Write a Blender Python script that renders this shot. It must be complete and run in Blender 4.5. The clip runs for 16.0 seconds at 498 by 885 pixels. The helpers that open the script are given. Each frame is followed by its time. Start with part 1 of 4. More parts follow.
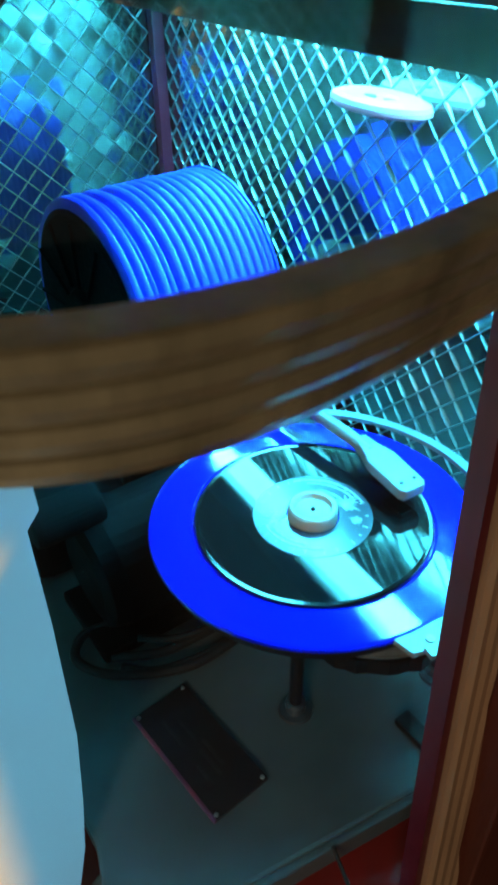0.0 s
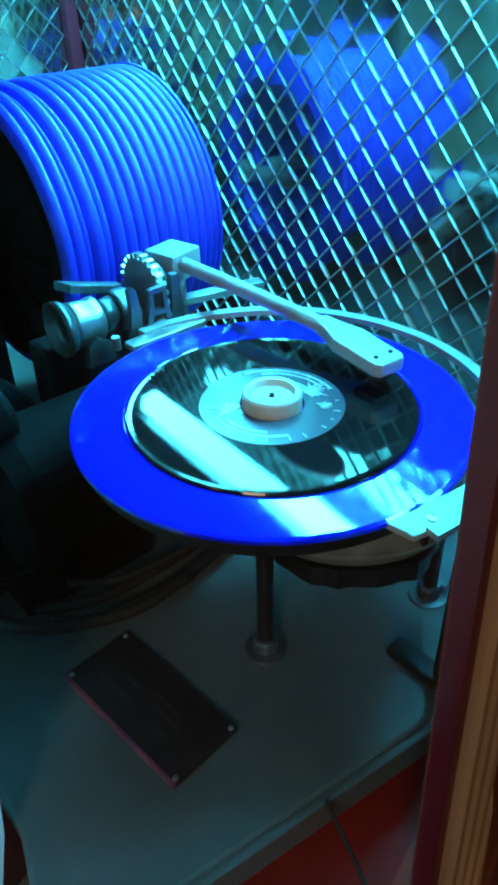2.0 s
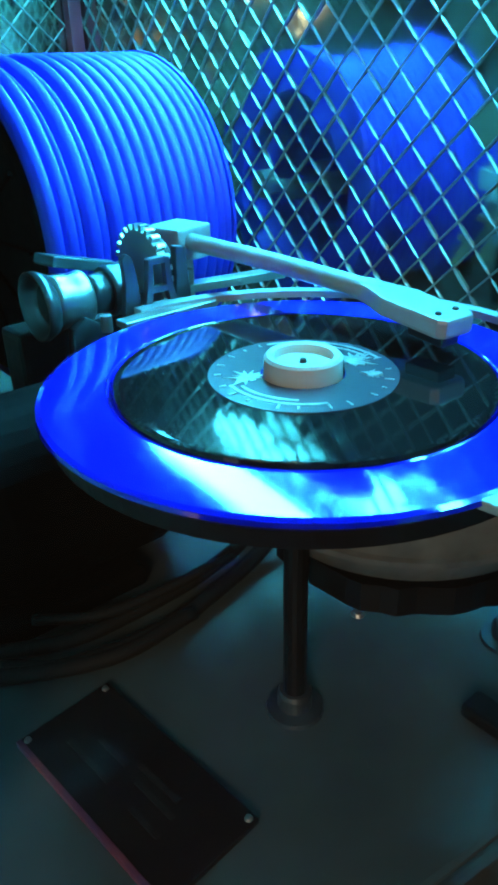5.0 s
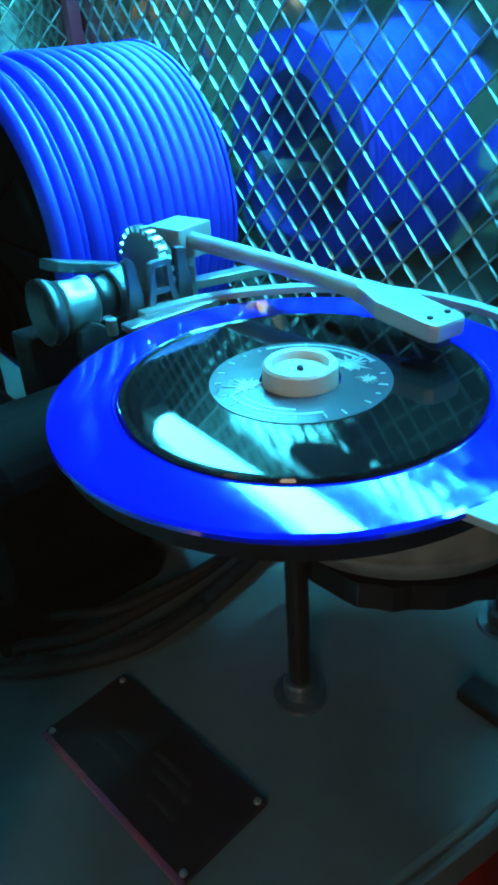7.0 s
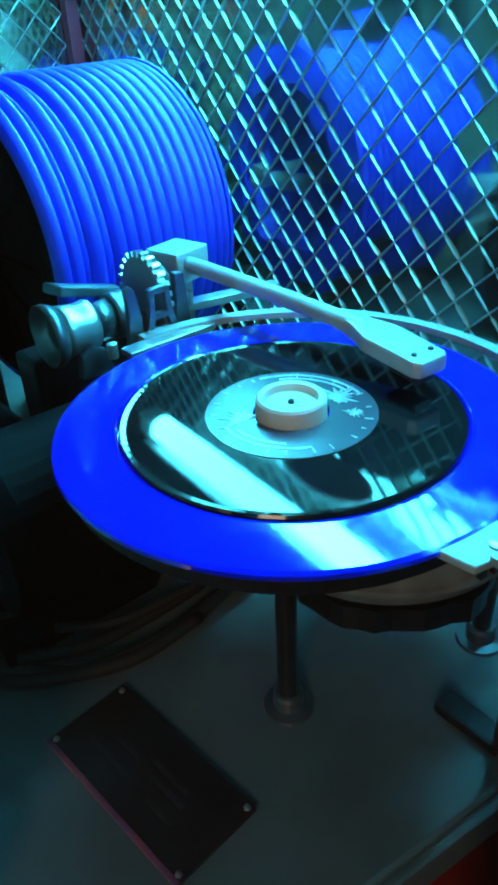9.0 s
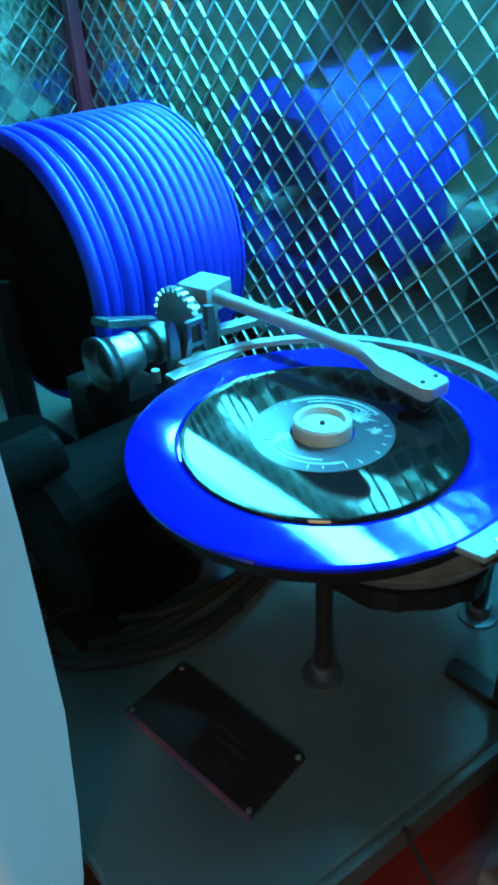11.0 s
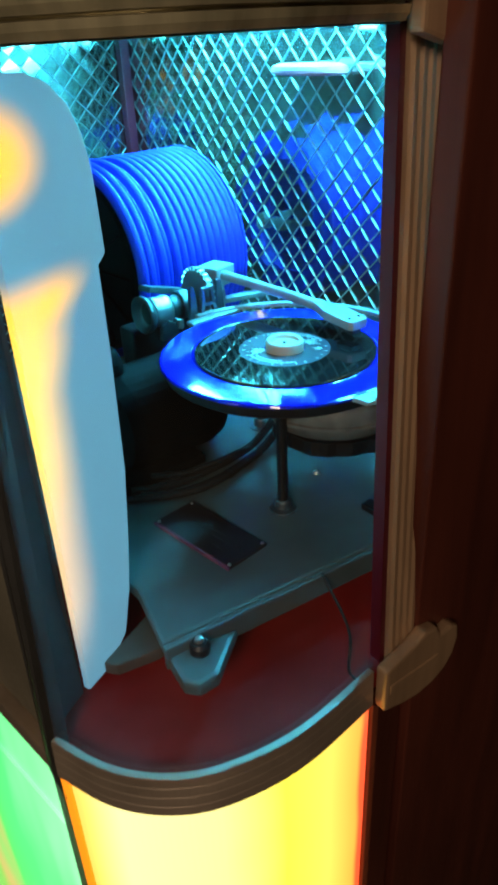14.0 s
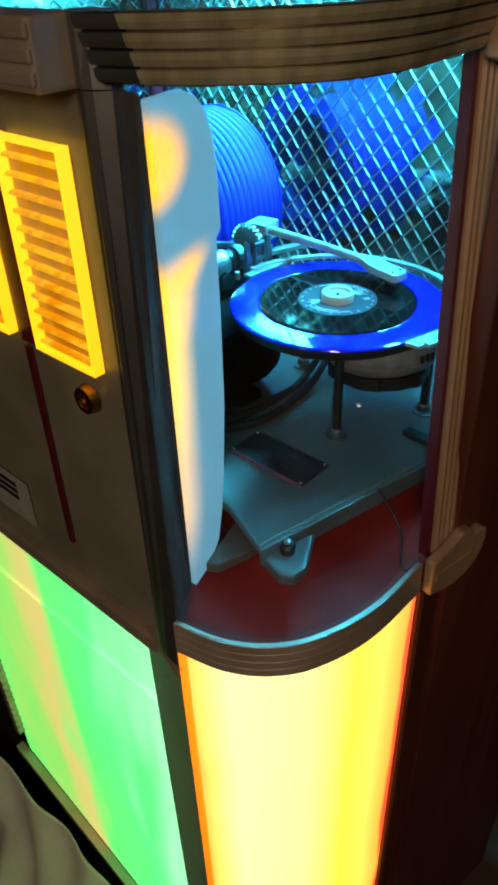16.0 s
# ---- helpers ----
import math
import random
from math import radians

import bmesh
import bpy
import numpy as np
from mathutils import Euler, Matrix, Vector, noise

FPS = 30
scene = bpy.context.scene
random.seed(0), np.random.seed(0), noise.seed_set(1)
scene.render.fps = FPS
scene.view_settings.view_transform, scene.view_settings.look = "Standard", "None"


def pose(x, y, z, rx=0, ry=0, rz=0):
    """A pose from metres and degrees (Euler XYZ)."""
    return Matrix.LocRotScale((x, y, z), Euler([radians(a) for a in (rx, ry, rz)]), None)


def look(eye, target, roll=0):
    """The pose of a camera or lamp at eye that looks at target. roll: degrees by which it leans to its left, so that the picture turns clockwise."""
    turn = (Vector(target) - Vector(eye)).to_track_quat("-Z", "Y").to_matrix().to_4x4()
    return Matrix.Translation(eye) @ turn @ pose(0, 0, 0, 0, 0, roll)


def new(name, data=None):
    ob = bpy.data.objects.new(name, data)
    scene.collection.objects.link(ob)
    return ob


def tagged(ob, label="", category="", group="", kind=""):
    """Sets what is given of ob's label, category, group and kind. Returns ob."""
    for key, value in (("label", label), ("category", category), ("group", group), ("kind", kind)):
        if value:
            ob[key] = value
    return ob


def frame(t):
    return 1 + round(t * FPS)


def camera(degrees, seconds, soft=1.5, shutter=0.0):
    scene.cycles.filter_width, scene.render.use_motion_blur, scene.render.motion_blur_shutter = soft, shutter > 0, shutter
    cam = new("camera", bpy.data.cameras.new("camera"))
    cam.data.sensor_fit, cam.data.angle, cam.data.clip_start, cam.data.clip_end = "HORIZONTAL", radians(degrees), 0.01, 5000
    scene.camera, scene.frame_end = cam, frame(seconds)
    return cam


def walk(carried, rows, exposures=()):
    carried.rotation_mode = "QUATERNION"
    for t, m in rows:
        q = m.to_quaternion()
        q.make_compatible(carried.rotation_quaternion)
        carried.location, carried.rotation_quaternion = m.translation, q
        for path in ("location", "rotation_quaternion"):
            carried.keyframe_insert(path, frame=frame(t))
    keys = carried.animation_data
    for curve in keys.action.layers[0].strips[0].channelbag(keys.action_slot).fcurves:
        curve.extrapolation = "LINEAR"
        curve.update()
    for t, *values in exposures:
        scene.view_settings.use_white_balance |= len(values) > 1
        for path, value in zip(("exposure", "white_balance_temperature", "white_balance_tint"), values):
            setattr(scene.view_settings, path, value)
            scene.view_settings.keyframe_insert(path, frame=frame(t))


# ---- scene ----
cam = camera(37.70, 16.0, soft=3.4, shutter=0.5)
# seconds, place in metres, turn in degrees
ROWS = [
    (0, -0.0273, -0.4025, 1.6603, 53.79, 0.90, 1.98),
    (0.6, -0.0388, -0.4110, 1.6214, 53.36, 1.81, 0.97),
    (1, -0.0574, -0.4141, 1.5966, 53.69, 0.32, -2.70),
    (1.5, -0.0494, -0.3997, 1.5548, 53.81, 0.56, -3.98),
    (2, -0.0331, -0.3735, 1.5310, 55.32, 1.24, -3.72),
    (2.5, -0.0376, -0.3584, 1.4906, 55.46, -0.31, -4.08),
    (3, -0.0341, -0.3412, 1.4699, 55.40, -0.82, -4.43),
    (3.5, -0.0389, -0.3232, 1.4423, 57.29, -0.53, -3.99),
    (4, -0.0367, -0.3116, 1.4315, 60.56, 1.15, -3.39),
    (4.5, -0.0390, -0.3098, 1.4298, 61.93, 0.67, -3.50),
    (5, -0.0391, -0.3109, 1.4284, 62.28, 1.32, -3.15),
    (7.5, -0.0294, -0.3151, 1.4668, 58.42, 3.33, -2.94),
    (8, -0.0273, -0.3125, 1.4766, 58.03, 2.92, -2.87),
    (8.5, -0.0252, -0.3153, 1.4766, 58.12, 2.83, -2.55),
    (9, -0.0300, -0.3223, 1.4840, 58.04, 2.64, -3.00),
    (11.5, -0.0747, -0.4020, 1.5416, 57.00, 2.59, -6.81),
    (12, -0.0731, -0.4403, 1.5383, 58.55, 2.68, -7.91),
    (12.5, -0.0776, -0.4800, 1.5293, 58.91, 2.33, -8.07),
    (13, -0.0567, -0.5333, 1.5411, 60.02, 3.61, -4.89),
    (13.5, -0.0733, -0.6064, 1.5524, 61.61, 2.27, -4.21),
    (14, -0.0615, -0.6525, 1.5663, 60.60, 2.30, -3.32),
    (14.5, -0.0563, -0.6910, 1.5663, 59.82, 3.15, -1.33),
    (15, -0.0734, -0.7299, 1.5898, 56.83, 2.70, 0.06),
    (15.5, -0.1330, -0.7395, 1.6208, 55.24, 0.69, -2.39),
    (16, -0.1689, -0.7475, 1.6373, 55.13, 1.73, -6.07),
]
walk(cam, [(t, pose(x, y, z, a, b, c)) for t, x, y, z, a, b, c in ROWS],
     [(0, 0.30), (0.5, 0.45), (1.0, 0.32), (2.0, 0.20), (8.5, 0.12), (11.5, 0.03), (12.5, 0.12), (13.5, 0.40), (16, 0.38)])

# ---- light ----
world = bpy.data.worlds.new("room_dusk")
scene.world = world
world.use_nodes = True
world.node_tree.nodes["Background"].inputs[0].default_value = (1.0, 0.68, 0.55, 1)
world.node_tree.nodes["Background"].inputs[1].default_value = 0.16
scene.view_settings.exposure = 0.0
TUBE_COLOUR, TUBE_POWER = (0.055, 0.66, 1.0), 92.0
ROOM_FILL = 12.5

# ---- plan ----
UP = Vector((0, 0, 1))
W = Vector((0.834, 0.552, 0))            # from the cabinet's front to its back
U = Vector((0.552, -0.834, 0))           # along the cabinet, to the end with the corner window
WF = Vector((0.743, 0.669, 0))           # square to the front door
UF = Vector((0.669, -0.743, 0))          # along the front door
CORNER = Vector((-0.185, 0.685, 0))      # far inner corner of the mirrored walls
ZR = 1.30                                # the record's surface
PLATE = 1.163                            # top of the mechanism's base plate
LEAN = 0.10                              # the corner window leans back


# ---- mesh helpers ----
def part(name, bm, material, parent=None, label="", smooth=False):
    me = bpy.data.meshes.new(name)
    bmesh.ops.recalc_face_normals(bm, faces=bm.faces)
    bm.to_mesh(me)
    bm.free()
    me.materials.append(material)
    if smooth:
        for p in me.polygons:
            p.use_smooth = True
    ob = new(name, me)
    if parent:
        ob.parent = parent
    if label:
        ob["label"] = label
    return ob


def thing(name, label, category, group="", kind=""):
    return tagged(new(name), label, category, group, kind)


def bevelled(bm, width, segments=2, angle=0.6):
    edges = [e for e in bm.edges if len(e.link_faces) == 2 and e.calc_face_angle() > angle]
    if width > 0 and edges:
        bmesh.ops.bevel(bm, geom=edges, offset=width, segments=segments, affect="EDGES", profile=0.6)
    return bm


def box(size, m=None, bevel=0.001, segments=2):
    bm = bmesh.new()
    bmesh.ops.create_cube(bm, size=1)
    bmesh.ops.scale(bm, vec=size, verts=bm.verts)
    bevelled(bm, bevel, segments)
    if m is not None:
        bm.transform(m)
    return bm


def frame_of(origin, x_axis, z_axis=UP):
    x = Vector(x_axis).normalized()
    z = Vector(z_axis)
    z = (z - x * z.dot(x)).normalized()
    y = z.cross(x)
    m = Matrix((x, y, z)).transposed().to_4x4()
    m.translation = origin
    return m


def rod(a, b, r, segments=16, r2=None, bevel=0.0):
    a, b = Vector(a), Vector(b)
    bm = bmesh.new()
    bmesh.ops.create_cone(bm, cap_ends=True, segments=segments, radius1=r, radius2=r if r2 is None else r2, depth=(b - a).length)
    bevelled(bm, bevel, 2, 1.0)
    bm.transform(Matrix.Translation((a + b) / 2) @ (b - a).to_track_quat("Z", "Y").to_matrix().to_4x4())
    return bm


def lathe(profile, segments=64, m=None, arc=(0, 360), closed_ring=False):
    """Turns (radius, height) pairs round the z axis."""
    bm = bmesh.new()
    whole = abs(arc[1] - arc[0]) >= 360
    n = segments if whole else segments + 1
    rings = []
    for k in range(n):
        a = radians(arc[0] + (arc[1] - arc[0]) * k / segments)
        rings.append([bm.verts.new((r * math.cos(a), r * math.sin(a), z)) for r, z in profile])
    pairs = list(zip(rings, rings[1:])) + ([(rings[-1], rings[0])] if whole else [])
    last = len(profile) if closed_ring else len(profile) - 1
    for p, q in pairs:
        for i in range(last):
            j = (i + 1) % len(profile)
            bm.faces.new((p[i], q[i], q[j], p[j]))
    if not whole and closed_ring:
        bm.faces.new(rings[0]), bm.faces.new(rings[-1])
    bmesh.ops.remove_doubles(bm, verts=bm.verts, dist=1e-6)
    if m is not None:
        bm.transform(m)
    return bm


def prism(outline, z0, z1, bevel=0.0, m=None, segments=2):
    bm = bmesh.new()
    low = [bm.verts.new((x, y, z0)) for x, y in outline]
    high = [bm.verts.new((x, y, z1)) for x, y in outline]
    bm.faces.new(low), bm.faces.new(high)
    for i in range(len(outline)):
        j = (i + 1) % len(outline)
        bm.faces.new((low[i], low[j], high[j], high[i]))
    bmesh.ops.recalc_face_normals(bm, faces=bm.faces)
    bevelled(bm, bevel, segments)
    if m is not None:
        bm.transform(m)
    return bm


def spline(points, per=8):
    """A smooth line through points of any dimension."""
    p = [Vector(q) for q in points]
    p = [2 * p[0] - p[1]] + p + [2 * p[-1] - p[-2]]
    out = []
    for i in range(1, len(p) - 2):
        for k in range(per):
            t = k / per
            out.append(0.5 * ((2 * p[i]) + (p[i + 1] - p[i - 1]) * t + (2 * p[i - 1] - 5 * p[i] + 4 * p[i + 1] - p[i + 2]) * t * t
                              + (3 * p[i] - p[i - 1] - 3 * p[i + 1] + p[i + 2]) * t ** 3))
    return out + [p[-2]]


def hose(points, r, sides=10, per=8):
    line = spline(points, per)
    bm = bmesh.new()
    rings = []
    for i, q in enumerate(line):
        way = (line[min(i + 1, len(line) - 1)] - line[max(i - 1, 0)]).normalized()
        s = way.cross(UP) if abs(way.z) < 0.95 else way.cross(Vector((1, 0, 0)))
        s.normalize()
        t = s.cross(way)
        rings.append([bm.verts.new(q + r * (math.cos(a) * s + math.sin(a) * t)) for a in (2 * math.pi * k / sides for k in range(sides))])
    for p, q in zip(rings, rings[1:]):
        for k in range(sides):
            bm.faces.new((p[k], p[(k + 1) % sides], q[(k + 1) % sides], q[k]))
    bm.faces.new(rings[0]), bm.faces.new(rings[-1])
    return bm


def joined(*meshes):
    out = bmesh.new()
    for b in meshes:
        me = bpy.data.meshes.new("tmp")
        b.to_mesh(me)
        b.free()
        out.from_mesh(me)
        bpy.data.meshes.remove(me)
    return out


# ---- materials ----
def material(name, colour, rough=0.5, metal=0.0, spots=0.25, scale=40.0, bump=0.05, bump_scale=300.0, coat=0.0, wear=None, stretch=(1, 1, 1)):
    """Principled surface with blotches, fine grain and relief. wear: a second colour in patches."""
    m = bpy.data.materials.new(name)
    m.use_nodes = True
    t = m.node_tree
    b = t.nodes["Principled BSDF"]
    b.inputs["Metallic"].default_value = metal
    b.inputs["Coat Weight"].default_value = coat
    b.inputs["Coat Roughness"].default_value = 0.04
    co = t.nodes.new("ShaderNodeTexCoord")
    mp = t.nodes.new("ShaderNodeMapping")
    mp.inputs["Scale"].default_value = stretch
    t.links.new(co.outputs["Object"], mp.inputs[0])
    big, fine = t.nodes.new("ShaderNodeTexNoise"), t.nodes.new("ShaderNodeTexNoise")
    big.inputs["Scale"].default_value, fine.inputs["Scale"].default_value = scale, bump_scale
    big.inputs["Detail"].default_value = 6
    fine.inputs["Detail"].default_value = 4
    for n in (big, fine):
        t.links.new(mp.outputs[0], n.inputs["Vector"])
    ramp = t.nodes.new("ShaderNodeValToRGB")
    ramp.color_ramp.elements[0].position, ramp.color_ramp.elements[1].position = 0.3, 0.7
    dark = tuple(c * (1 - spots) for c in colour)
    ramp.color_ramp.elements[0].color = (*(wear or dark), 1)
    ramp.color_ramp.elements[1].color = (*colour, 1)
    t.links.new(big.outputs["Fac"], ramp.inputs[0])
    t.links.new(ramp.outputs[0], b.inputs["Base Color"])
    r = t.nodes.new("ShaderNodeMapRange")
    r.inputs["To Min"].default_value, r.inputs["To Max"].default_value = max(0.02, rough * 0.75), min(1, rough * 1.3)
    t.links.new(fine.outputs["Fac"], r.inputs["Value"])
    t.links.new(r.outputs[0], b.inputs["Roughness"])
    bp = t.nodes.new("ShaderNodeBump")
    bp.inputs["Strength"].default_value, bp.inputs["Distance"].default_value = bump, 0.002
    t.links.new(fine.outputs["Fac"], bp.inputs["Height"])
    t.links.new(bp.outputs[0], b.inputs["Normal"])
    return m


def glowing(name, stops, axis, low, high, strength, base=(0.8, 0.8, 0.8), blotch=0.0, scale=6.0, stretch=(1, 1, 1), turn=0):
    """Back-lit plastic: its glow runs through colour stops along one axis of the object, from low to high."""
    m = bpy.data.materials.new(name)
    m.use_nodes = True
    t = m.node_tree
    b = t.nodes["Principled BSDF"]
    b.inputs["Base Color"].default_value = (*base, 1)
    b.inputs["Roughness"].default_value = 0.35
    co, sep = t.nodes.new("ShaderNodeTexCoord"), t.nodes.new("ShaderNodeSeparateXYZ")
    t.links.new(co.outputs["Object"], sep.inputs[0])
    rng = t.nodes.new("ShaderNodeMapRange")
    rng.inputs["From Min"].default_value, rng.inputs["From Max"].default_value = low, high
    t.links.new(sep.outputs["XYZ".index(axis)], rng.inputs["Value"])
    mp = t.nodes.new("ShaderNodeMapping")
    mp.inputs["Scale"].default_value = stretch
    t.links.new(co.outputs["Object"], mp.inputs[0])
    mp.inputs["Rotation"].default_value = (0, radians(turn), 0)
    nz = t.nodes.new("ShaderNodeTexNoise")
    nz.inputs["Scale"].default_value = scale
    t.links.new(mp.outputs[0], nz.inputs["Vector"])
    off = t.nodes.new("ShaderNodeMath")
    off.operation = "MULTIPLY_ADD"
    off.inputs[1].default_value, off.inputs[2].default_value = blotch, -blotch / 2
    t.links.new(nz.outputs["Fac"], off.inputs[0])
    add = t.nodes.new("ShaderNodeMath")
    t.links.new(rng.outputs[0], add.inputs[0])
    t.links.new(off.outputs[0], add.inputs[1])
    ramp = t.nodes.new("ShaderNodeValToRGB")
    while len(ramp.color_ramp.elements) < len(stops):
        ramp.color_ramp.elements.new(0.5)
    for e, (p, c) in zip(ramp.color_ramp.elements, stops):
        e.position, e.color = p, (*c, 1)
    t.links.new(add.outputs[0], ramp.inputs[0])
    t.links.new(ramp.outputs[0], b.inputs["Emission Color"])
    b.inputs["Emission Strength"].default_value = strength
    return m


def lamp_material(name, colour, strength):
    m = bpy.data.materials.new(name)
    m.use_nodes = True
    b = m.node_tree.nodes["Principled BSDF"]
    b.inputs["Base Color"].default_value = (0.9, 0.9, 0.9, 1)
    b.inputs["Emission Color"].default_value = (*colour, 1)
    b.inputs["Emission Strength"].default_value = strength
    return m


def glass_material():
    """Clear glass, smeared: an uneven pale film stands in for reflected haze."""
    m = bpy.data.materials.new("smeared_hazy_glass")
    m.use_nodes = True
    t = m.node_tree
    t.nodes.remove(t.nodes["Principled BSDF"])
    mix, clear, gloss, fr, film, haze = (t.nodes.new("ShaderNode" + n) for n in ("MixShader", "BsdfTransparent", "BsdfGlossy", "Fresnel", "MixShader", "BsdfDiffuse"))
    gloss.inputs["Roughness"].default_value = 0.02
    clear.inputs["Color"].default_value = (0.97, 0.985, 0.98, 1)
    fr.inputs["IOR"].default_value = 1.45
    haze.inputs["Color"].default_value = (0.62, 0.60, 0.57, 1)
    co, mp, nz, rng = (t.nodes.new("ShaderNode" + n) for n in ("TexCoord", "Mapping", "TexNoise", "MapRange"))
    mp.inputs["Scale"].default_value = (1, 1, 0.3)
    mp.inputs["Rotation"].default_value = (0, radians(20), 0)
    nz.inputs["Scale"].default_value, nz.inputs["Detail"].default_value = 16.0, 5.0
    rng.inputs["From Min"].default_value, rng.inputs["From Max"].default_value = 0.35, 0.75
    rng.inputs["To Min"].default_value, rng.inputs["To Max"].default_value = 0.003, 0.028
    t.links.new(co.outputs["Object"], mp.inputs[0])
    t.links.new(mp.outputs[0], nz.inputs["Vector"])
    t.links.new(nz.outputs["Fac"], rng.inputs["Value"])
    t.links.new(rng.outputs[0], film.inputs[0])
    t.links.new(clear.outputs[0], film.inputs[1])
    t.links.new(haze.outputs[0], film.inputs[2])
    t.links.new(fr.outputs[0], mix.inputs[0])
    t.links.new(film.outputs[0], mix.inputs[1])
    t.links.new(gloss.outputs[0], mix.inputs[2])
    t.links.new(mix.outputs[0], t.nodes["Material Output"].inputs[0])
    return m


def mirror_sheet_material():
    """Bright metal sheet, rolled uneven, tarnished in patches."""
    m = material("mirror_sheet", (0.56, 0.62, 0.56), 0.08, 0.96, 0.35, 9.0, 0.0, 200.0)
    t = m.node_tree
    b = t.nodes["Principled BSDF"]
    co = t.nodes.new("ShaderNodeTexCoord")
    wave = t.nodes.new("ShaderNodeTexNoise")
    wave.inputs["Scale"].default_value, wave.inputs["Detail"].default_value = 26.0, 2.0
    t.links.new(co.outputs["Object"], wave.inputs["Vector"])
    bp = t.nodes.new("ShaderNodeBump")
    bp.inputs["Strength"].default_value, bp.inputs["Distance"].default_value = 0.022, 0.006
    t.links.new(wave.outputs["Fac"], bp.inputs["Height"])
    t.links.new(bp.outputs[0], b.inputs["Normal"])
    return m


def vinyl_material():
    """Black record with fine concentric grooves."""
    m = material("black_vinyl", (0.010, 0.010, 0.011), 0.03, 0.0, 0.2, 30.0, 0.0, 300.0, coat=0.12)
    t = m.node_tree
    b = t.nodes["Principled BSDF"]
    co = t.nodes.new("ShaderNodeTexCoord")
    wave = t.nodes.new("ShaderNodeTexWave")
    wave.wave_type, wave.rings_direction = "RINGS", "Z"
    wave.inputs["Scale"].default_value, wave.inputs["Distortion"].default_value = 420.0, 0.4
    t.links.new(co.outputs["Object"], wave.inputs["Vector"])
    bp = t.nodes.new("ShaderNodeBump")
    bp.inputs["Strength"].default_value, bp.inputs["Distance"].default_value = 0.006, 0.0002
    t.links.new(wave.outputs["Fac"], bp.inputs["Height"])
    t.links.new(bp.outputs[0], b.inputs["Normal"])
    return m


BLUE = material("blue_plastic", (0.0004, 0.026, 0.74), 0.52, 0.0, 0.2, 25.0, 0.06, 250.0)
PLATTER = material("blue_platter", (0.001, 0.012, 0.80), 0.07, 0.0, 0.12, 18.0, 0.005, 250.0, coat=1.0)
BLACK = material("black_enamel", (0.007, 0.007, 0.009), 0.45, 0.0, 0.4, 30.0, 0.1, 200.0)
DRIVE = material("matt_black_casting", (0.004, 0.004, 0.005), 0.80, 0.0, 0.4, 30.0, 0.2, 200.0)
DRIVE.node_tree.nodes["Principled BSDF"].inputs["Specular IOR Level"].default_value = 0.12
BLUE.node_tree.nodes["Principled BSDF"].inputs["Specular IOR Level"].default_value = 0.95
RUBBER = material("black_rubber", (0.008, 0.008, 0.009), 0.75, 0.0, 0.3, 60.0, 0.1, 400.0)
STEEL = material("grey_cast_metal", (0.50, 0.54, 0.55), 0.30, 0.85, 0.12, 30.0, 0.05, 350.0)
CAST = material("blue_grey_casting", (0.13, 0.16, 0.18), 0.36, 0.7, 0.35, 60.0, 0.2, 300.0)
ARM = material("grey_painted_metal", (0.36, 0.43, 0.45), 0.42, 0.25, 0.2, 60.0, 0.08, 500.0)
WHITE = material("white_plastic", (0.60, 0.60, 0.56), 0.4, 0.0, 0.15, 50.0, 0.05, 300.0)
LABEL = material("silver_paper_label", (0.085, 0.095, 0.13), 0.16, 0.1, 0.25, 12.0, 0.05, 300.0)
GREY_PLATE = material("grey_base_paint", (0.092, 0.124, 0.130), 0.36, 0.0, 0.35, 14.0, 0.08, 220.0, wear=(0.058, 0.078, 0.080))
TAN_SHEET = material("brownish_metal", (0.12, 0.095, 0.075), 0.45, 0.1, 0.4, 14.0, 0.08, 200.0)
POST = material("reddish_bronze", (0.56, 0.36, 0.23), 0.38, 0.45, 0.4, 14.0, 0.05, 200.0, stretch=(3, 3, 0.2))
RED_FLOOR = material("red_lacquer", (0.32, 0.016, 0.014), 0.42, 0.0, 0.4, 12.0, 0.05, 150.0)
RED_FLOOR.node_tree.nodes["Principled BSDF"].inputs["Specular IOR Level"].default_value = 0.2
RED_STRIP = material("worn_red_paint", (0.34, 0.025, 0.055), 0.4, 0.0, 0.4, 20.0, 0.05, 150.0)
RED_POST = material("red_enamel", (0.09, 0.007, 0.016), 0.35, 0.0, 0.3, 20.0, 0.05, 150.0)
CHROME = material("worn_chrome", (0.58, 0.47, 0.40), 0.44, 0.65, 0.3, 18.0, 0.04, 160.0)
DARK_CHROME = material("dark_chrome", (0.10, 0.10, 0.105), 0.42, 0.6, 0.3, 16.0, 0.03, 160.0)
# upright streaks in this colour stand in for reflections in the rail
BRONZE = material("streaked_bronze_trim", (0.62, 0.56, 0.38), 0.34, 0.55, 0.5, 20.0, 0.05, 200.0, stretch=(3, 3, 0.25))
WALNUT = material("dark_walnut_veneer", (0.11, 0.026, 0.017), 0.42, 0.0, 0.5, 8.0, 0.1, 120.0, stretch=(4, 4, 0.4))
DOOR = material("olive_grey_enamel", (0.24, 0.22, 0.18), 0.4, 0.2, 0.3, 14.0, 0.05, 200.0)
MIRROR = mirror_sheet_material()
RIDGE = material("lit_ridge_metal", (0.66, 0.70, 0.66), 0.30, 0.97, 0.2, 30.0, 0.0, 25.0)
# darker copy for the other direction: its weaker gleam put into the colour
RIDGE_SHADED = material("shaded_ridge_metal", (0.46, 0.52, 0.50), 0.5, 0.95, 0.3, 30.0, 0.0, 25.0)
VINYL = vinyl_material()
VINYL.node_tree.nodes["Principled BSDF"].inputs["Specular IOR Level"].default_value = 0.32
GLASS = glass_material()
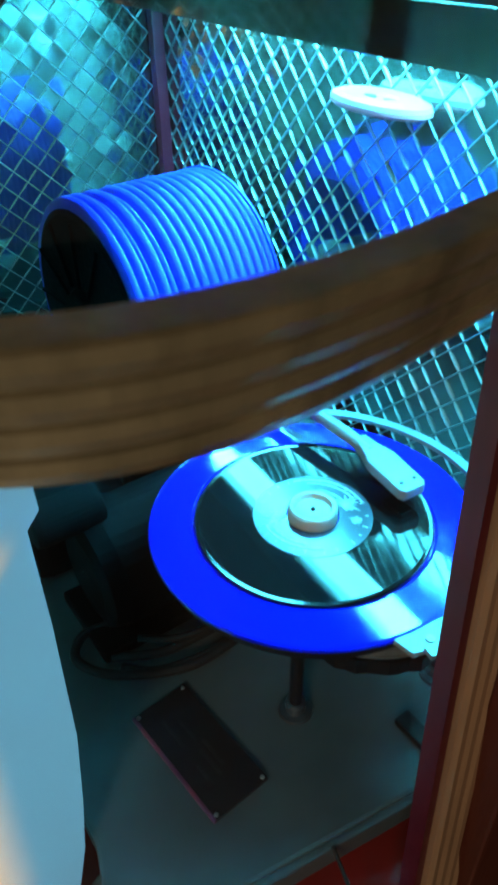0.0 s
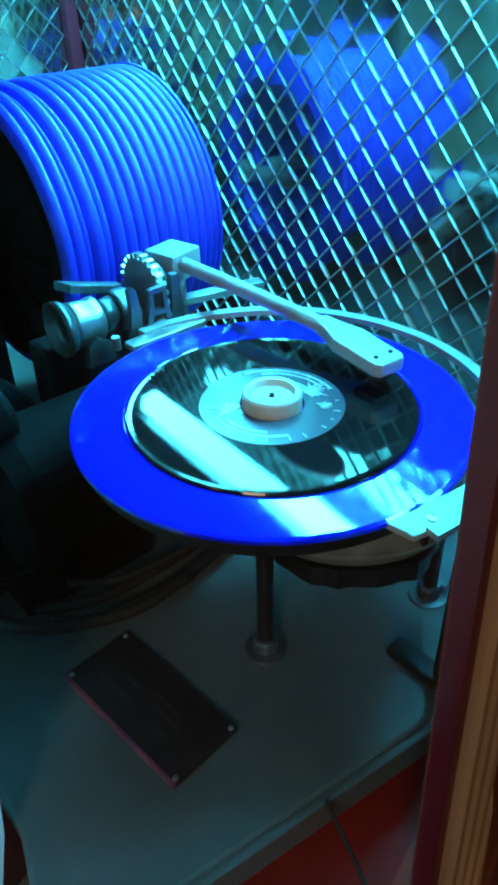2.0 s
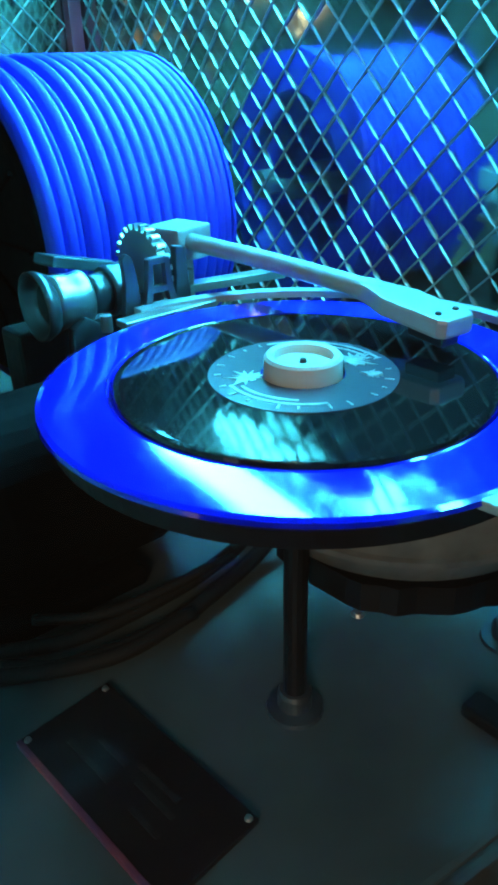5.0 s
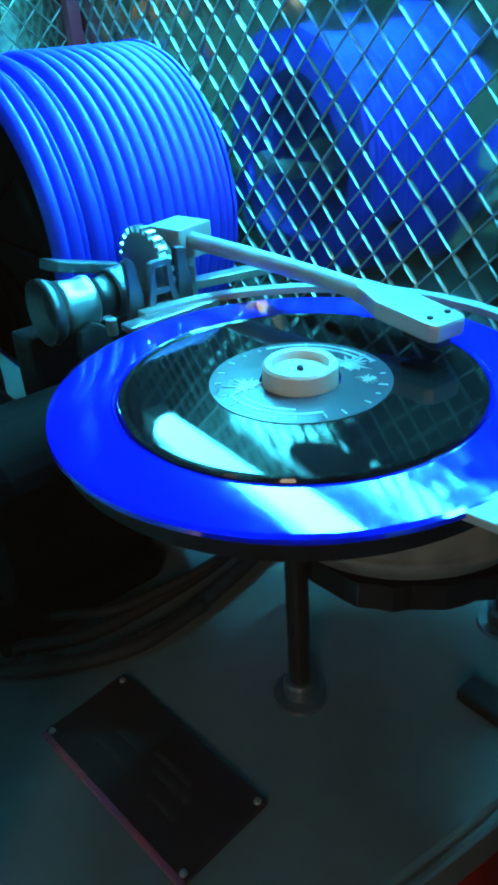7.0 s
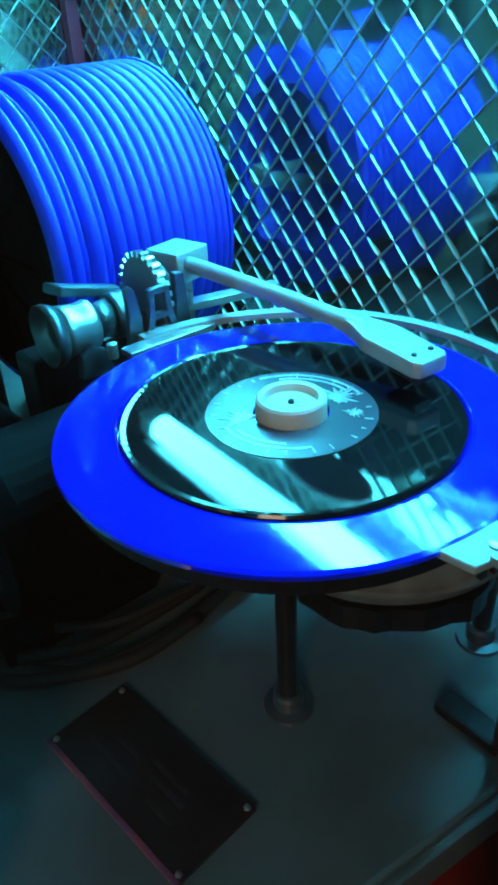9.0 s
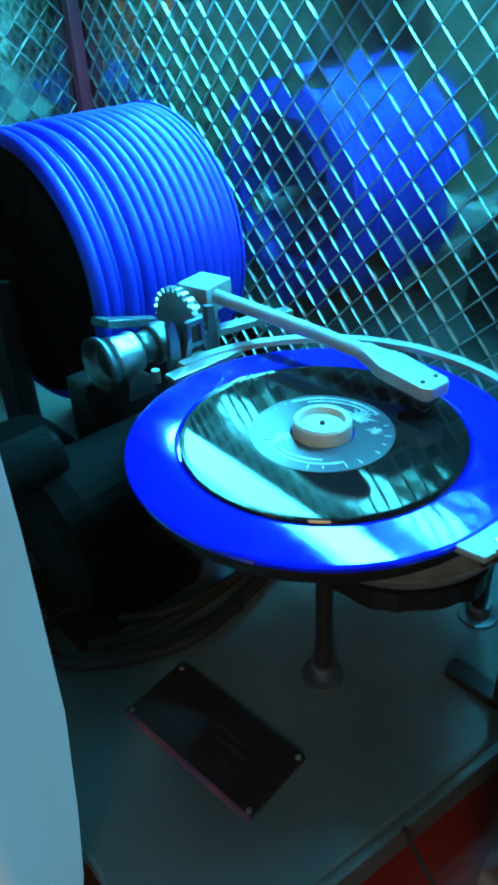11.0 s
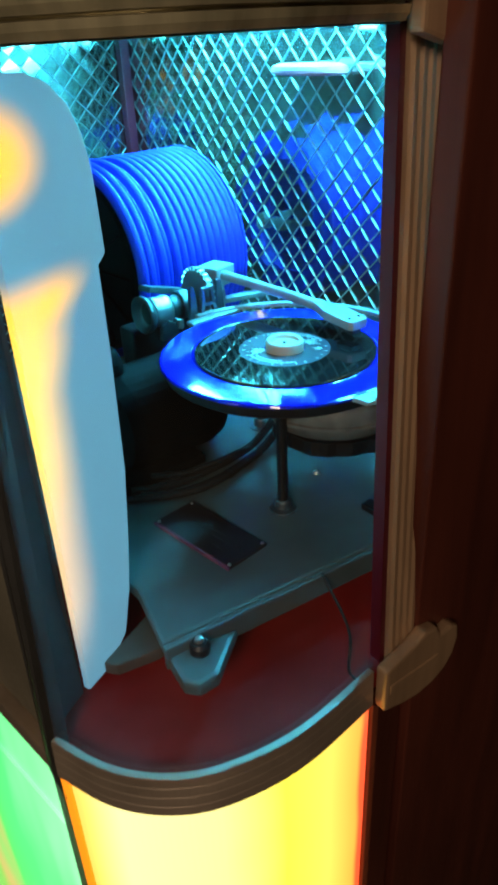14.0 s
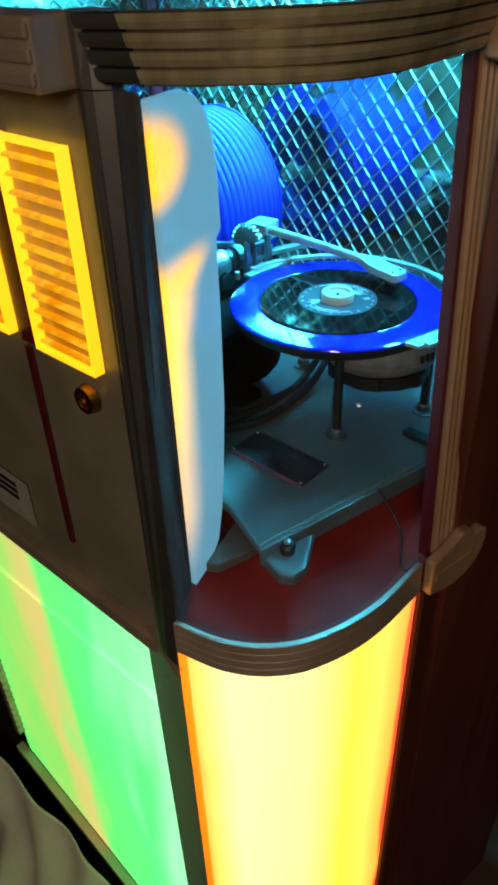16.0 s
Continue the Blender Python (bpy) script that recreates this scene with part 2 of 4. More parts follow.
CARD = material("dark_printed_card", (0.014, 0.009, 0.010), 0.42, 0.0, 0.5, 60.0, 0.05, 300.0)
PINK = material("pink_paint", (0.60, 0.16, 0.20), 0.5, 0.0, 0.2, 60.0, 0.05, 300.0)
TUBE = lamp_material("cyan_tube", TUBE_COLOUR, TUBE_POWER)
WALL = material("dim_room_plaster", (0.10, 0.07, 0.05), 0.8, 0.0, 0.3, 2.0, 0.2, 60.0)
FLOOR = material("brown_floor", (0.09, 0.06, 0.04), 0.5, 0.0, 0.4, 3.0, 0.1, 80.0)

# ---- room round the cabinet ----
for name, size, at, mat in (("floor", (6, 6, 0.1), (0, -0.5, -0.05), FLOOR), ("ceiling", (6, 6, 0.1), (0, -0.5, 2.65), WALL),
                            ("wall_north", (6, 0.1, 2.6), (0, 2.55, 1.3), WALL), ("wall_south", (6, 0.1, 2.6), (0, -3.55, 1.3), WALL),
                            ("wall_east", (0.1, 6, 2.6), (3.05, -0.5, 1.3), WALL), ("wall_west", (0.1, 6, 2.6), (-3.05, -0.5, 1.3), WALL)):
    tagged(part(name, box(size, pose(*at), 0), mat), kind="structure", category=name.split("_")[0], label="plain dim brown room " + name.split("_")[0])
# unseen area light, added in place of the room's own warm light
room_fill = new("room_fill_light", bpy.data.lights.new("room_fill_light", "AREA"))
room_fill.data.shape, room_fill.data.size, room_fill.data.energy, room_fill.data.color = "DISK", 0.6, ROOM_FILL, (1.0, 0.77, 0.52)
room_fill.matrix_world = look((-0.55, -2.10, 2.25), (-0.05, -0.30, 1.40))
tagged(room_fill, "unseen warm fill light standing in for the room's light", "lamp")

# ---- cabinet ----
cabinet = thing("jukebox_cabinet", "chrome-trimmed jukebox cabinet with a curved corner window and glowing plastic panels", "jukebox")
PLAN = spline([(-0.204, -0.280, 0), (-0.161, -0.308, 0), (-0.118, -0.319, 0), (-0.075, -0.314, 0), (-0.020, -0.288, 0), (0.043, -0.236, 0)], 8)
NORMALS = []
for i in range(len(PLAN)):
    d = PLAN[min(i + 1, len(PLAN) - 1)] - PLAN[max(i - 1, 0)]
    NORMALS.append(Vector((d.y, -d.x, 0)).normalized())


def leaned(p, z):
    return Vector((p.x, p.y + LEAN * (z - 1.075), z))


def band(profile, closed=True, lo=0, hi=None, lean=True, skew=0.0, drop=0.0, rise=0.0, bulge=0.0):
    """A moulding along the corner's plan. profile: (outward, height) pairs; drop and rise tilt it from end to end."""
    bm = bmesh.new()
    rings = []
    hi = len(PLAN) if hi is None else hi
    for k in range(lo, hi):
        p, n, f = PLAN[k], NORMALS[k], k / (len(PLAN) - 1)
        e, dz = skew * (1 - 2 * f) + bulge * (math.exp(-((f - 0.65) / 0.22) ** 2) - 0.38), UP * (rise * f - drop * (1 - f))
        rings.append([bm.verts.new(((leaned(p, z) if lean else Vector((p.x, p.y, z))) + n * (o + e) + dz)) for o, z in profile])
    m = len(profile)
    for a, b in zip(rings, rings[1:]):
        for i in range(m if closed else m - 1):
            bm.faces.new((a[i], b[i], b[(i + 1) % m], a[(i + 1) % m]))
    if closed:
        bm.faces.new(rings[0]), bm.faces.new(rings[-1])
    return bm


def fluted(z0, z1, out, back, count, depth, tilt=0.0, gap=0.02):
    """Profile of a moulding whose face has round flutes."""
    pts = [(back, z0), (out - 0.002, z0)]
    h = (z1 - z0) / count
    for k in range(count):
        for f, d in ((gap, 1.0), (gap + 0.05, 0.12), (0.5, 0.0), (0.95 - gap, 0.12), (1 - gap, 1.0)):
            pts.append((out - depth * d, z0 + h * (k + f)))
    pts += [(out - 0.002, z1), (back, z1)]
    return [(o + tilt * (z - z0) / (z1 - z0), z) for o, z in pts]


part("bottom_rail", band(fluted(1.076, 1.112, 0.004, -0.0015, 4, 0.00025)), CHROME, cabinet, "curved fluted chrome rail")
RAIL = fluted(1.565, 1.605, 0.018, 0.004, 4, 0.0060, 0.020, 0.06)
part("top_rail", band(RAIL, lo=5, skew=0.001, drop=0.001, rise=0.002, bulge=0.014), BRONZE, cabinet, "broad fluted bronze-toned rail")
# the rail's first length, in a darker metal
part("rail_first_length", band(RAIL, hi=6, skew=0.0005, drop=0.001, rise=0.002, bulge=0.014), DARK_CHROME, cabinet, "dark metal first length of the rail")
part("upper_header", band(fluted(1.672, 1.740, 0.026, -0.004, 3, 0.0018)), BRONZE, cabinet)
for z0, z1 in ((1.113, 1.565), (1.605, 1.671)):
    part("window_glass", band([(-0.002, z1), (-0.002, z0)], False), GLASS, cabinet, "clear curved glass pane", True).visible_shadow = False
YELLOW = glowing("yellow_lit_plastic", [(0.0, (1.0, 0.30, 0.0)), (0.06, (1.0, 0.66, 0.08)), (0.18, (1.0, 0.88, 0.33)), (0.50, (1.0, 0.86, 0.25)), (0.70, (1.0, 0.78, 0.02)), (0.86, (1.0, 0.70, 0.08)),
                                        (0.98, (1.0, 0.40, 0.03)), (1.0, (0.9, 0.06, 0.0))], "X", -0.205, 0.040, 1.05, blotch=0.10, scale=5.0)
part("pilaster_panel", band([(0.000, 0.30), (0.000, 1.0755), (-0.004, 1.0755), (-0.004, 0.30)], lean=False), YELLOW, cabinet, "glowing yellow translucent plastic")
part("plinth", band([(0.004, 0.0), (0.004, 0.298), (-0.02, 0.298), (-0.02, 0.0)], lean=False), BLACK, cabinet)

# post at the window's end, fluted, with a red inner edge
END = PLAN[-1]
TAN = Vector((0.834, 0.552, 0))
OUT = Vector((0.552, -0.834, 0))


def post(outline, z0, z1, lean=True):
    bm = bmesh.new()
    rings = []
    for z in (z0, z1):
        o = leaned(END, z) if lean else Vector((END.x, END.y, z))
        rings.append([bm.verts.new(o + TAN * a + OUT * b) for a, b in outline])
    n = len(outline)
    for i in range(n):
        bm.faces.new((rings[0][i], rings[0][(i + 1) % n], rings[1][(i + 1) % n], rings[1][i]))
    bm.faces.new(rings[0]), bm.faces.new(rings[1])
    return bm


flutes = [(0.0155, -0.012), (0.0155, 0.004)]
for k in range(4):
    for f, d in ((0.08, 0.003), (0.3, 0.0065), (0.7, 0.0065), (0.92, 0.003)):
        flutes.append((0.0155 + 0.030 * (k + f) / 4, d))
flutes += [(0.0455, 0.002), (0.0455, -0.012)]
part("corner_post", post(flutes, 1.113, 1.72), POST, cabinet, "fluted reddish-bronze metal post")
part("post_edge", post([(0.010, -0.010), (0.010, 0.001), (0.015, 0.001), (0.015, -0.010)], 1.113, 1.72), RED_POST, cabinet, "dark red enamelled edge")
part("lower_post", post([(0.001, -0.02), (0.001, 0.004), (0.004, 0.007), (0.030, 0.007), (0.034, 0.003), (0.034, -0.02)], 0.30, 1.0755, False), WALNUT, cabinet, "reddish walnut corner post")
for z, out in ((1.094, 0.006), (1.580, 0.016)):
    wing = [(-0.002, -0.018), (0.020, -0.024), (0.039, -0.027), (0.058, -0.024), (0.072, -0.017), (0.082, -0.004), (0.086, 0.012), (0.084, 0.027), (0.076, 0.031), (0.062, 0.029),
            (0.056, 0.041), (0.042, 0.043), (0.032, 0.037), (0.015, 0.031), (-0.002, 0.026)]
    m = frame_of(leaned(END, z) + TAN * 0.004 + OUT * out, TAN) @ pose(0, 0, 0, 90, 0, 0)
    end = part("rail_end", prism(wing, -0.002, 0.010, 0.003, m), POST, cabinet, "swept reddish-bronze end piece of the rail")
    part("ridge", box((0.058, 0.010, 0.004), m @ pose(0.032, 0.004, 0.009), 0.0015), POST, end)

# walnut side, back and top
SIDE0 = Vector((END.x, END.y, 0)) + TAN * 0.046
side_m = frame_of(SIDE0 + TAN * 0.15 + Vector((0, 0.03, 0.875)), TAN)
part("side_panel", box((0.33, 0.022, 1.74), side_m @ pose(0, -0.018, -0.005), 0.002), WALNUT, cabinet, "dark walnut-veneered side panel")
part("roof_panel", prism([tuple((CORNER + W * a + U * b).xy) for a, b in ((-0.62, -0.05), (0.02, -0.05), (0.02, 1.02), (-0.40, 1.02), (-0.62, 0.8))], 1.742, 1.765, 0.003), WALNUT, cabinet)

# red floor of the display compartment
outline = [(p.x, p.y) for p in ((q - n * 0.004) for q, n in zip(PLAN, NORMALS))]
outline += [tuple((SIDE0 - OUT * b + TAN * a).xy) for a, b in ((-0.022, 0.004), (-0.002, 0.030), (0.25, 0.075))] + [tuple((CORNER + U * 0.02).xy), tuple((CORNER - W * 0.38 + U * 0.02).xy), (-0.215, -0.205)]
part("compartment_floor", prism(outline, 1.085, 1.100, 0.0), RED_FLOOR, cabinet, "dark red lacquered floor")

# ---- mirrored walls with raised diamond ridges ----
def ridged_wall(name, origin, along, length, face, z0, z1, seed):
    """Stamped metal sheet: pillowed diamond cells, each a little out of true, between crossing ridges."""
    rnd = random.Random(seed)
    wall = tagged(part(name, box((length, 0.01, z1 - z0), frame_of(origin + along * (length / 2) - face * 0.0085 + UP * ((z0 + z1) / 2), along), 0), MIRROR),
                  "bright metal wall sheet with raised diamond ridges", "wall", kind="structure")
    step, high = 0.032, z1 - z0
    h = step / 2
    # cells between the ridges
    bm = bmesh.new()
    for i in range(-1, int(length / h) + 2):
        for j in range(-1, int(high / h) + 2):
            if (i + j) % 2 == 0:
                continue
            x, z = i * h, j * h
            tx, tz = rnd.gauss(0, 0.028), rnd.gauss(0, 0.028)
            ring = []
            for dx, dz, lift in ((h, 0, 0), (h * 0.5, h * 0.5, 0.00005), (0, h, 0), (-h * 0.5, h * 0.5, 0.00005), (-h, 0, 0), (-h * 0.5, -h * 0.5, 0.00005), (0, -h, 0), (h * 0.5, -h * 0.5, 0.00005)):
                px, pz = min(max(x + dx, 0.0), length), min(max(z + dz, 0.0), high)
                ring.append(bm.verts.new(origin + along * px + UP * (z0 + pz) + face * (lift + tx * dx + tz * dz - 0.0010)))
            cx, cz = min(max(x, 0.0), length), min(max(z, 0.0), high)
            c = bm.verts.new(origin + along * cx + UP * (z0 + cz) + face * (0.00012 - 0.0010))
            for k in range(8):
                q, r = ring[k], ring[(k + 1) % 8]
                if ((q.co - c.co).cross(r.co - c.co)).length > 1e-8:
                    bm.faces.new((c, q, r))
    cells = part("cells", bm, MIRROR, wall, smooth=True)
    cells["kind"] = "stuff"
    for way, lift, wide, tall, metal in ((-1, 0.0, 0.0008, 0.0010, RIDGE), (1, -0.0001, 0.0008, 0.0008, RIDGE_SHADED)):
        k = -int(high / step) - 1
        while k * step < length + high:
            s0 = k * step
            # runs at 45 degrees from (s0, z0 or z1), clipped to the sheet
            a0, a1 = max(0.0, -s0), min(high, length - s0)
            if a1 - a0 > 0.02:
                za, zb = (z0 + a0, z0 + a1) if way > 0 else (z1 - a0, z1 - a1)
                a = origin + along * (s0 + a0) + UP * za + face * lift
                b = origin + along * (s0 + a1) + UP * zb + face * lift
                # crossings lie half a step apart along the run
                first = (h - (a0 % h)) % h
                part("ridge", ridge_bar(a, b, face, wide, tall, (a1 - a0), first, h, way < 0, rnd), metal, wall)
            k += 1
    return wall


def ridge_bar(a, b, face, wide, tall, run, first, h, pinched, rnd):
    """One ridge; where it is pinched it sinks and narrows at the crossings."""
    way = (b - a).normalized()
    s = way.cross(face).normalized()
    stops = [(0.0, 1.0)]
    if pinched:
        t = first
        while t < run:
            w = rnd.uniform(0.75, 1.1)
            for d, f in ((-0.20, w), (-0.12, 0.35), (0.12, 0.35), (0.20, w)):
                if stops[-1][0] < t + d * h < run:
                    stops.append((t + d * h, f))
            t += h
    stops.append((run, 1.0))
    bm = bmesh.new()
    rings = []
    for t, f in stops:
        p = a + (b - a) * (t / run)
        rings.append([bm.verts.new(p + s * x * f + face * y) for x, y in ((-wide, -0.0018), (-wide, -0.0004), (-0.5 * wide, tall * f - 0.0004 * (1 - f)), (0.5 * wide, tall * f - 0.0004 * (1 - f)), (wide, -0.0004), (wide, -0.0018))])
    for p, q in zip(rings, rings[1:]):
        for i in range(5):
            bm.faces.new((p[i], p[i + 1], q[i + 1], q[i]))
    bm.faces.new(rings[0]), bm.faces.new(rings[-1])
    return bm


ridged_wall("wall_back", CORNER, U, 0.90, -W, 1.10, 1.74, 3)
ridged_wall("wall_far_end", CORNER, -W, 0.56, U, 1.10, 1.74, 5)
ridged_wall("wall_near_end", CORNER + U * 0.832 - W * 0.004, -W, 0.14, -U, 1.10, 1.74, 7)
tagged(part("corner_strip", box((0.016, 0.016, 0.62), frame_of(CORNER - W * 0.009 + U * 0.009 + UP * 1.41, U), 0.002), RED_STRIP), "dark red strip in the corner of the mirrored walls", "trim", kind="structure")

# ---- tube lamp and disc ----
tube = thing("tube_lamp", "glowing cyan-white tube lamp along the mirrored wall", "lamp")
T0 = CORNER + U * 0.19 - W * 0.050 + UP * 1.597
part("tube", rod(T0, T0 + U * 0.605, 0.0175, 24), TUBE, tube)
for s in (-0.018, 0.623):
    part("socket", box((0.034, 0.03, 0.03), frame_of(T0 + U * s, U), 0.003), WHITE, tube)
part("batten", box((0.66, 0.036, 0.02), frame_of(T0 + U * 0.3025 + UP * 0.035, U), 0.003), WHITE, tube)
VALANCE = material("brown_wood_valance", (0.50, 0.26, 0.17), 0.4, 0.0, 0.4, 10.0, 0.1, 120.0, stretch=(1, 1, 6))
valance = thing("light_valance", "brown wooden valance hiding the tube lamp, with a mirrored lower strip", "valance")
VC = CORNER + U * 0.44 - W * 0.100
part("board", box((0.76, 0.010, 0.125), frame_of(VC + UP * 1.676, U), 0.002), VALANCE, valance)
part("mirror_strip", box((0.76, 0.006, 0.036), frame_of(VC - W * 0.001 + UP * 1.595, U), 0.001), MIRROR, valance, "bright metal lower strip")
disc_at = frame_of(CORNER + U * 0.482 - W * 0.028 + UP * 1.527, U) @ Matrix.Diagonal((0.92, 0.42, 0.8, 1))
disc = thing("oval_dish", "white oval dish with a pink edge on the mirrored wall", "dish")
part("dish", lathe([(0.0, 0.003), (0.020, 0.003), (0.024, 0.006), (0.052, 0.007), (0.062, 0.004), (0.064, 0.0), (0.0, 0.0)], 48, disc_at), WHITE, disc)
for sx in (-0.016, 0.016):
    part("slot", lathe([(0.0, 0.0042), (0.010, 0.0042), (0.010, 0.003), (0.0, 0.003)], 20, disc_at @ pose(sx, 0, 0)), BLACK, disc)
part("edge", lathe([(0.0, -0.0002), (0.0642, -0.0002), (0.0650, -0.004), (0.060, -0.007), (0.0, -0.007)], 48, disc_at), PINK, disc, "pink painted underside")

# ---- base plate of the mechanism ----
base = thing("mechanism_base_plate", "grey painted metal base plate over the red floor", "base plate")
E0, E1 = Vector((0.235, -0.040, 0)), Vector((-0.120, -0.2405, 0))
part("plate", prism([tuple(E0.xy), tuple(E1.xy), (-0.1440, -0.1760), (-0.160, -0.154), (-0.30, -0.08), (-0.45, 0.25), (-0.22, 0.62), (0.10, 0.22)], PLATE - 0.012, PLATE, 0.003), GREY_PLATE, base)
part("side_sheet", prism([(-0.100, -0.190), (-0.128, -0.211), (-0.160, -0.225), (-0.1715, -0.221), (-0.140, -0.167), (-0.10, -0.165)], PLATE - 0.046, PLATE - 0.034, 0.002), TAN_SHEET, base, "brownish lower metal sheet")
lip_m = frame_of((E0 + E1) / 2 + UP * (PLATE - 0.0125) + Vector((0.0012, -0.0021, 0)), E0 - E1)
part("lip", box(((E0 - E1).length, 0.006, 0.022), lip_m, 0.002), GREY_PLATE, base)
part("corner_bracket", prism([(-0.062, -0.215), (-0.078, -0.262), (-0.092, -0.272), (-0.105, -0.268), (-0.118, -0.240)], PLATE - 0.026, PLATE - 0.012, 0.004), GREY_PLATE, base)
knob = part("mounting_bolt", lathe([(0, 0.010), (0.006, 0.010), (0.008, 0.007), (0.008, 0.0), (0, 0)], 20, pose(-0.092, -0.238, PLATE - 0.012)), BLACK, base)
part("bolt_head", lathe([(0, 0.004), (0.003, 0.003), (0.004, 0.0), (0, 0)], 12, pose(-0.092, -0.238, PLATE - 0.001)), STEEL, knob, "bright screw head")
for q in ((-0.025, 0.10), (0.03, -0.01), (0.13, 0.03)):
    part("screw", lathe([(0, 0.003), (0.003, 0.002), (0.004, 0.0), (0, 0)], 12, pose(q[0], q[1], PLATE)), STEEL, base)

# ---- turntable ----
turntable = thing("turntable", "blue platter on dark legs over the base plate", "turntable")
part("platter", lathe([(0.0, -0.004), (0.0884, -0.004), (0.0888, -0.0010), (0.0896, -0.0003), (0.0906, -0.0008), (0.118, -0.0014), (0.1204, -0.0022), (0.1211, -0.0038), (0.1195, -0.0056), (0.0, -0.0060)], 96, pose(0, 0, ZR)), PLATTER, turntable, "glossy blue platter")
part("under_rim", lathe([(0.0, -0.0061), (0.1175, -0.0061), (0.1165, -0.015), (0.112, -0.018), (0.0, -0.018)], 72, pose(0, 0, ZR)), BLACK, turntable)
part("hub", lathe([(0.0, 0.0052), (0.0130, 0.0052), (0.0140, 0.0088), (0.0168, 0.0093), (0.0180, 0.0080), (0.0184, -0.002), (0.0, -0.002)], 48, pose(0, 0, ZR)), WHITE, turntable, "round white plastic centre hub")
part("spindle", lathe([(0.0, 0.0075), (0.0014, 0.0070), (0.0018, 0.005), (0.0, 0.005)], 12, pose(0, 0, ZR)), BLACK, turntable)
for x, y in ((-0.0108, -0.0705), (0.102, -0.035), (-0.02, 0.10)):
    leg = part("leg", rod((x, y, PLATE), (x, y, ZR - 0.02), 0.0052, 16), BLACK, turntable)
    part("foot_nut", lathe([(0.0, 0.012), (0.007, 0.012), (0.008, 0.010), (0.008, 0.003), (0.013, 0.002), (0.0135, 0.0), (0.0, 0.0)], 24, pose(x, y, PLATE)), CAST, leg, "dull metal nut and washer")
strap = [Vector((0.068, -0.077, PLATE + 0.004)), Vector((0.091, -0.107, PLATE + 0.004))]
part("strap_foot", box(((strap[1] - strap[0]).length, 0.014, 0.007), frame_of((strap[0] + strap[1]) / 2, strap[1] - strap[0]), 0.002), BLACK, turntable)
part("strap", box((0.006, 0.012, 0.125), frame_of(strap[1] + UP * 0.062, W), 0.001), BLACK, turntable)
PAN = material("grey_cast_housing", (0.20, 0.20, 0.19), 0.5, 0.2, 0.5, 60.0, 0.25, 150.0)
pan_m = pose(0.045, -0.036, 0) @ Matrix.Diagonal((1.0, 0.80, 1, 1))
motor = part("motor_pan", lathe([(0.0, 1.236), (0.050, 1.237), (0.060, 1.243), (0.0665, 1.256), (0.0660, 1.270), (0.058, 1.278), (0.0, 1.278)], 40, pan_m), PAN, turntable, "grey cast motor housing under the platter", True)
part("seam", lathe([(0.0662, 1.2535), (0.0690, 1.2545), (0.0690, 1.2570), (0.0662, 1.2580)], 40, pan_m, closed_ring=True), PAN, turntable)
gasket = []
for k in range(48):
    a = 2 * math.pi * k / 48
    r = 0.056 + 0.005 * noise.noise(Vector((3 * math.cos(a), 3 * math.sin(a), 0.5))) + (0.004 if k % 8 < 3 else 0)
    gasket.append((r * math.cos(a), r * math.sin(a)))
part("motor_base", prism(gasket, 1.224, 1.238, 0.0, pan_m), BLACK, turntable)
for k in range(3):
    part("vent", box((0.004, 0.003, 0.008), pose(0.075 + 0.007 * k, -0.0855 + 0.0035 * k, 1.262, 0, 0, 30), 0.0005), BLACK, motor)
part("rim_guard", lathe([(0.1335, -0.001), (0.1335, 0.003), (0.1415, 0.003), (0.1415, -0.001)], 48, pose(0, 0, ZR - 0.003), (-62, 128), True), ARM, turntable, "curved flat metal guard")
brk = part("end_bracket", prism([(0.044, -0.110), (0.056, -0.122), (0.098, -0.104), (0.136, -0.040), (0.128, -0.036), (0.110, -0.066), (0.090, -0.086)], ZR - 0.006, ZR - 0.002, 0.001), ARM, turntable, "flat pale metal bracket")
part("screw", lathe([(0, 0.0016), (0.003, 0.001), (0.0032, 0.0), (0, 0)], 12, pose(0.068, -0.110, ZR - 0.002)), STEEL, brk)

record = thing("vinyl_record", "black seven-inch record with a silver label on the blue platter", "record")
part("disc", lathe([(0.0197, 0.0), (0.046, 0.0), (0.052, 0.0), (0.084, 0.0), (0.0866, 0.0003), (0.0874, -0.001), (0.0866, -0.0030), (0.0197, -0.0030)], 96, pose(0, 0, ZR), closed_ring=True), VINYL, record, smooth=False)
PALE = material("pale_silver_marks", (0.40, 0.42, 0.42), 0.35, 0.3, 0.6, 160.0, 0.05, 300.0)
label = part("label", lathe([(0.0197, 0.0004), (0.044, 0.0004), (0.044, 0.0), (0.0197, 0.0)], 64, pose(0, 0, ZR), closed_ring=True), LABEL, record, "silver paper label with faint print")
for k, (r, a0, a1) in enumerate(((0.039, 20, 110), (0.035, 30, 95), (0.031, 205, 260), (0.035, 200, 280), (0.027, 40, 80))):
    part("print_bar", lathe([(r, 0.0006), (r + 0.0018, 0.0006), (r + 0.0018, 0.0004), (r, 0.0004)], 16, pose(0, 0, ZR), (a0, a1), True), PALE, label)

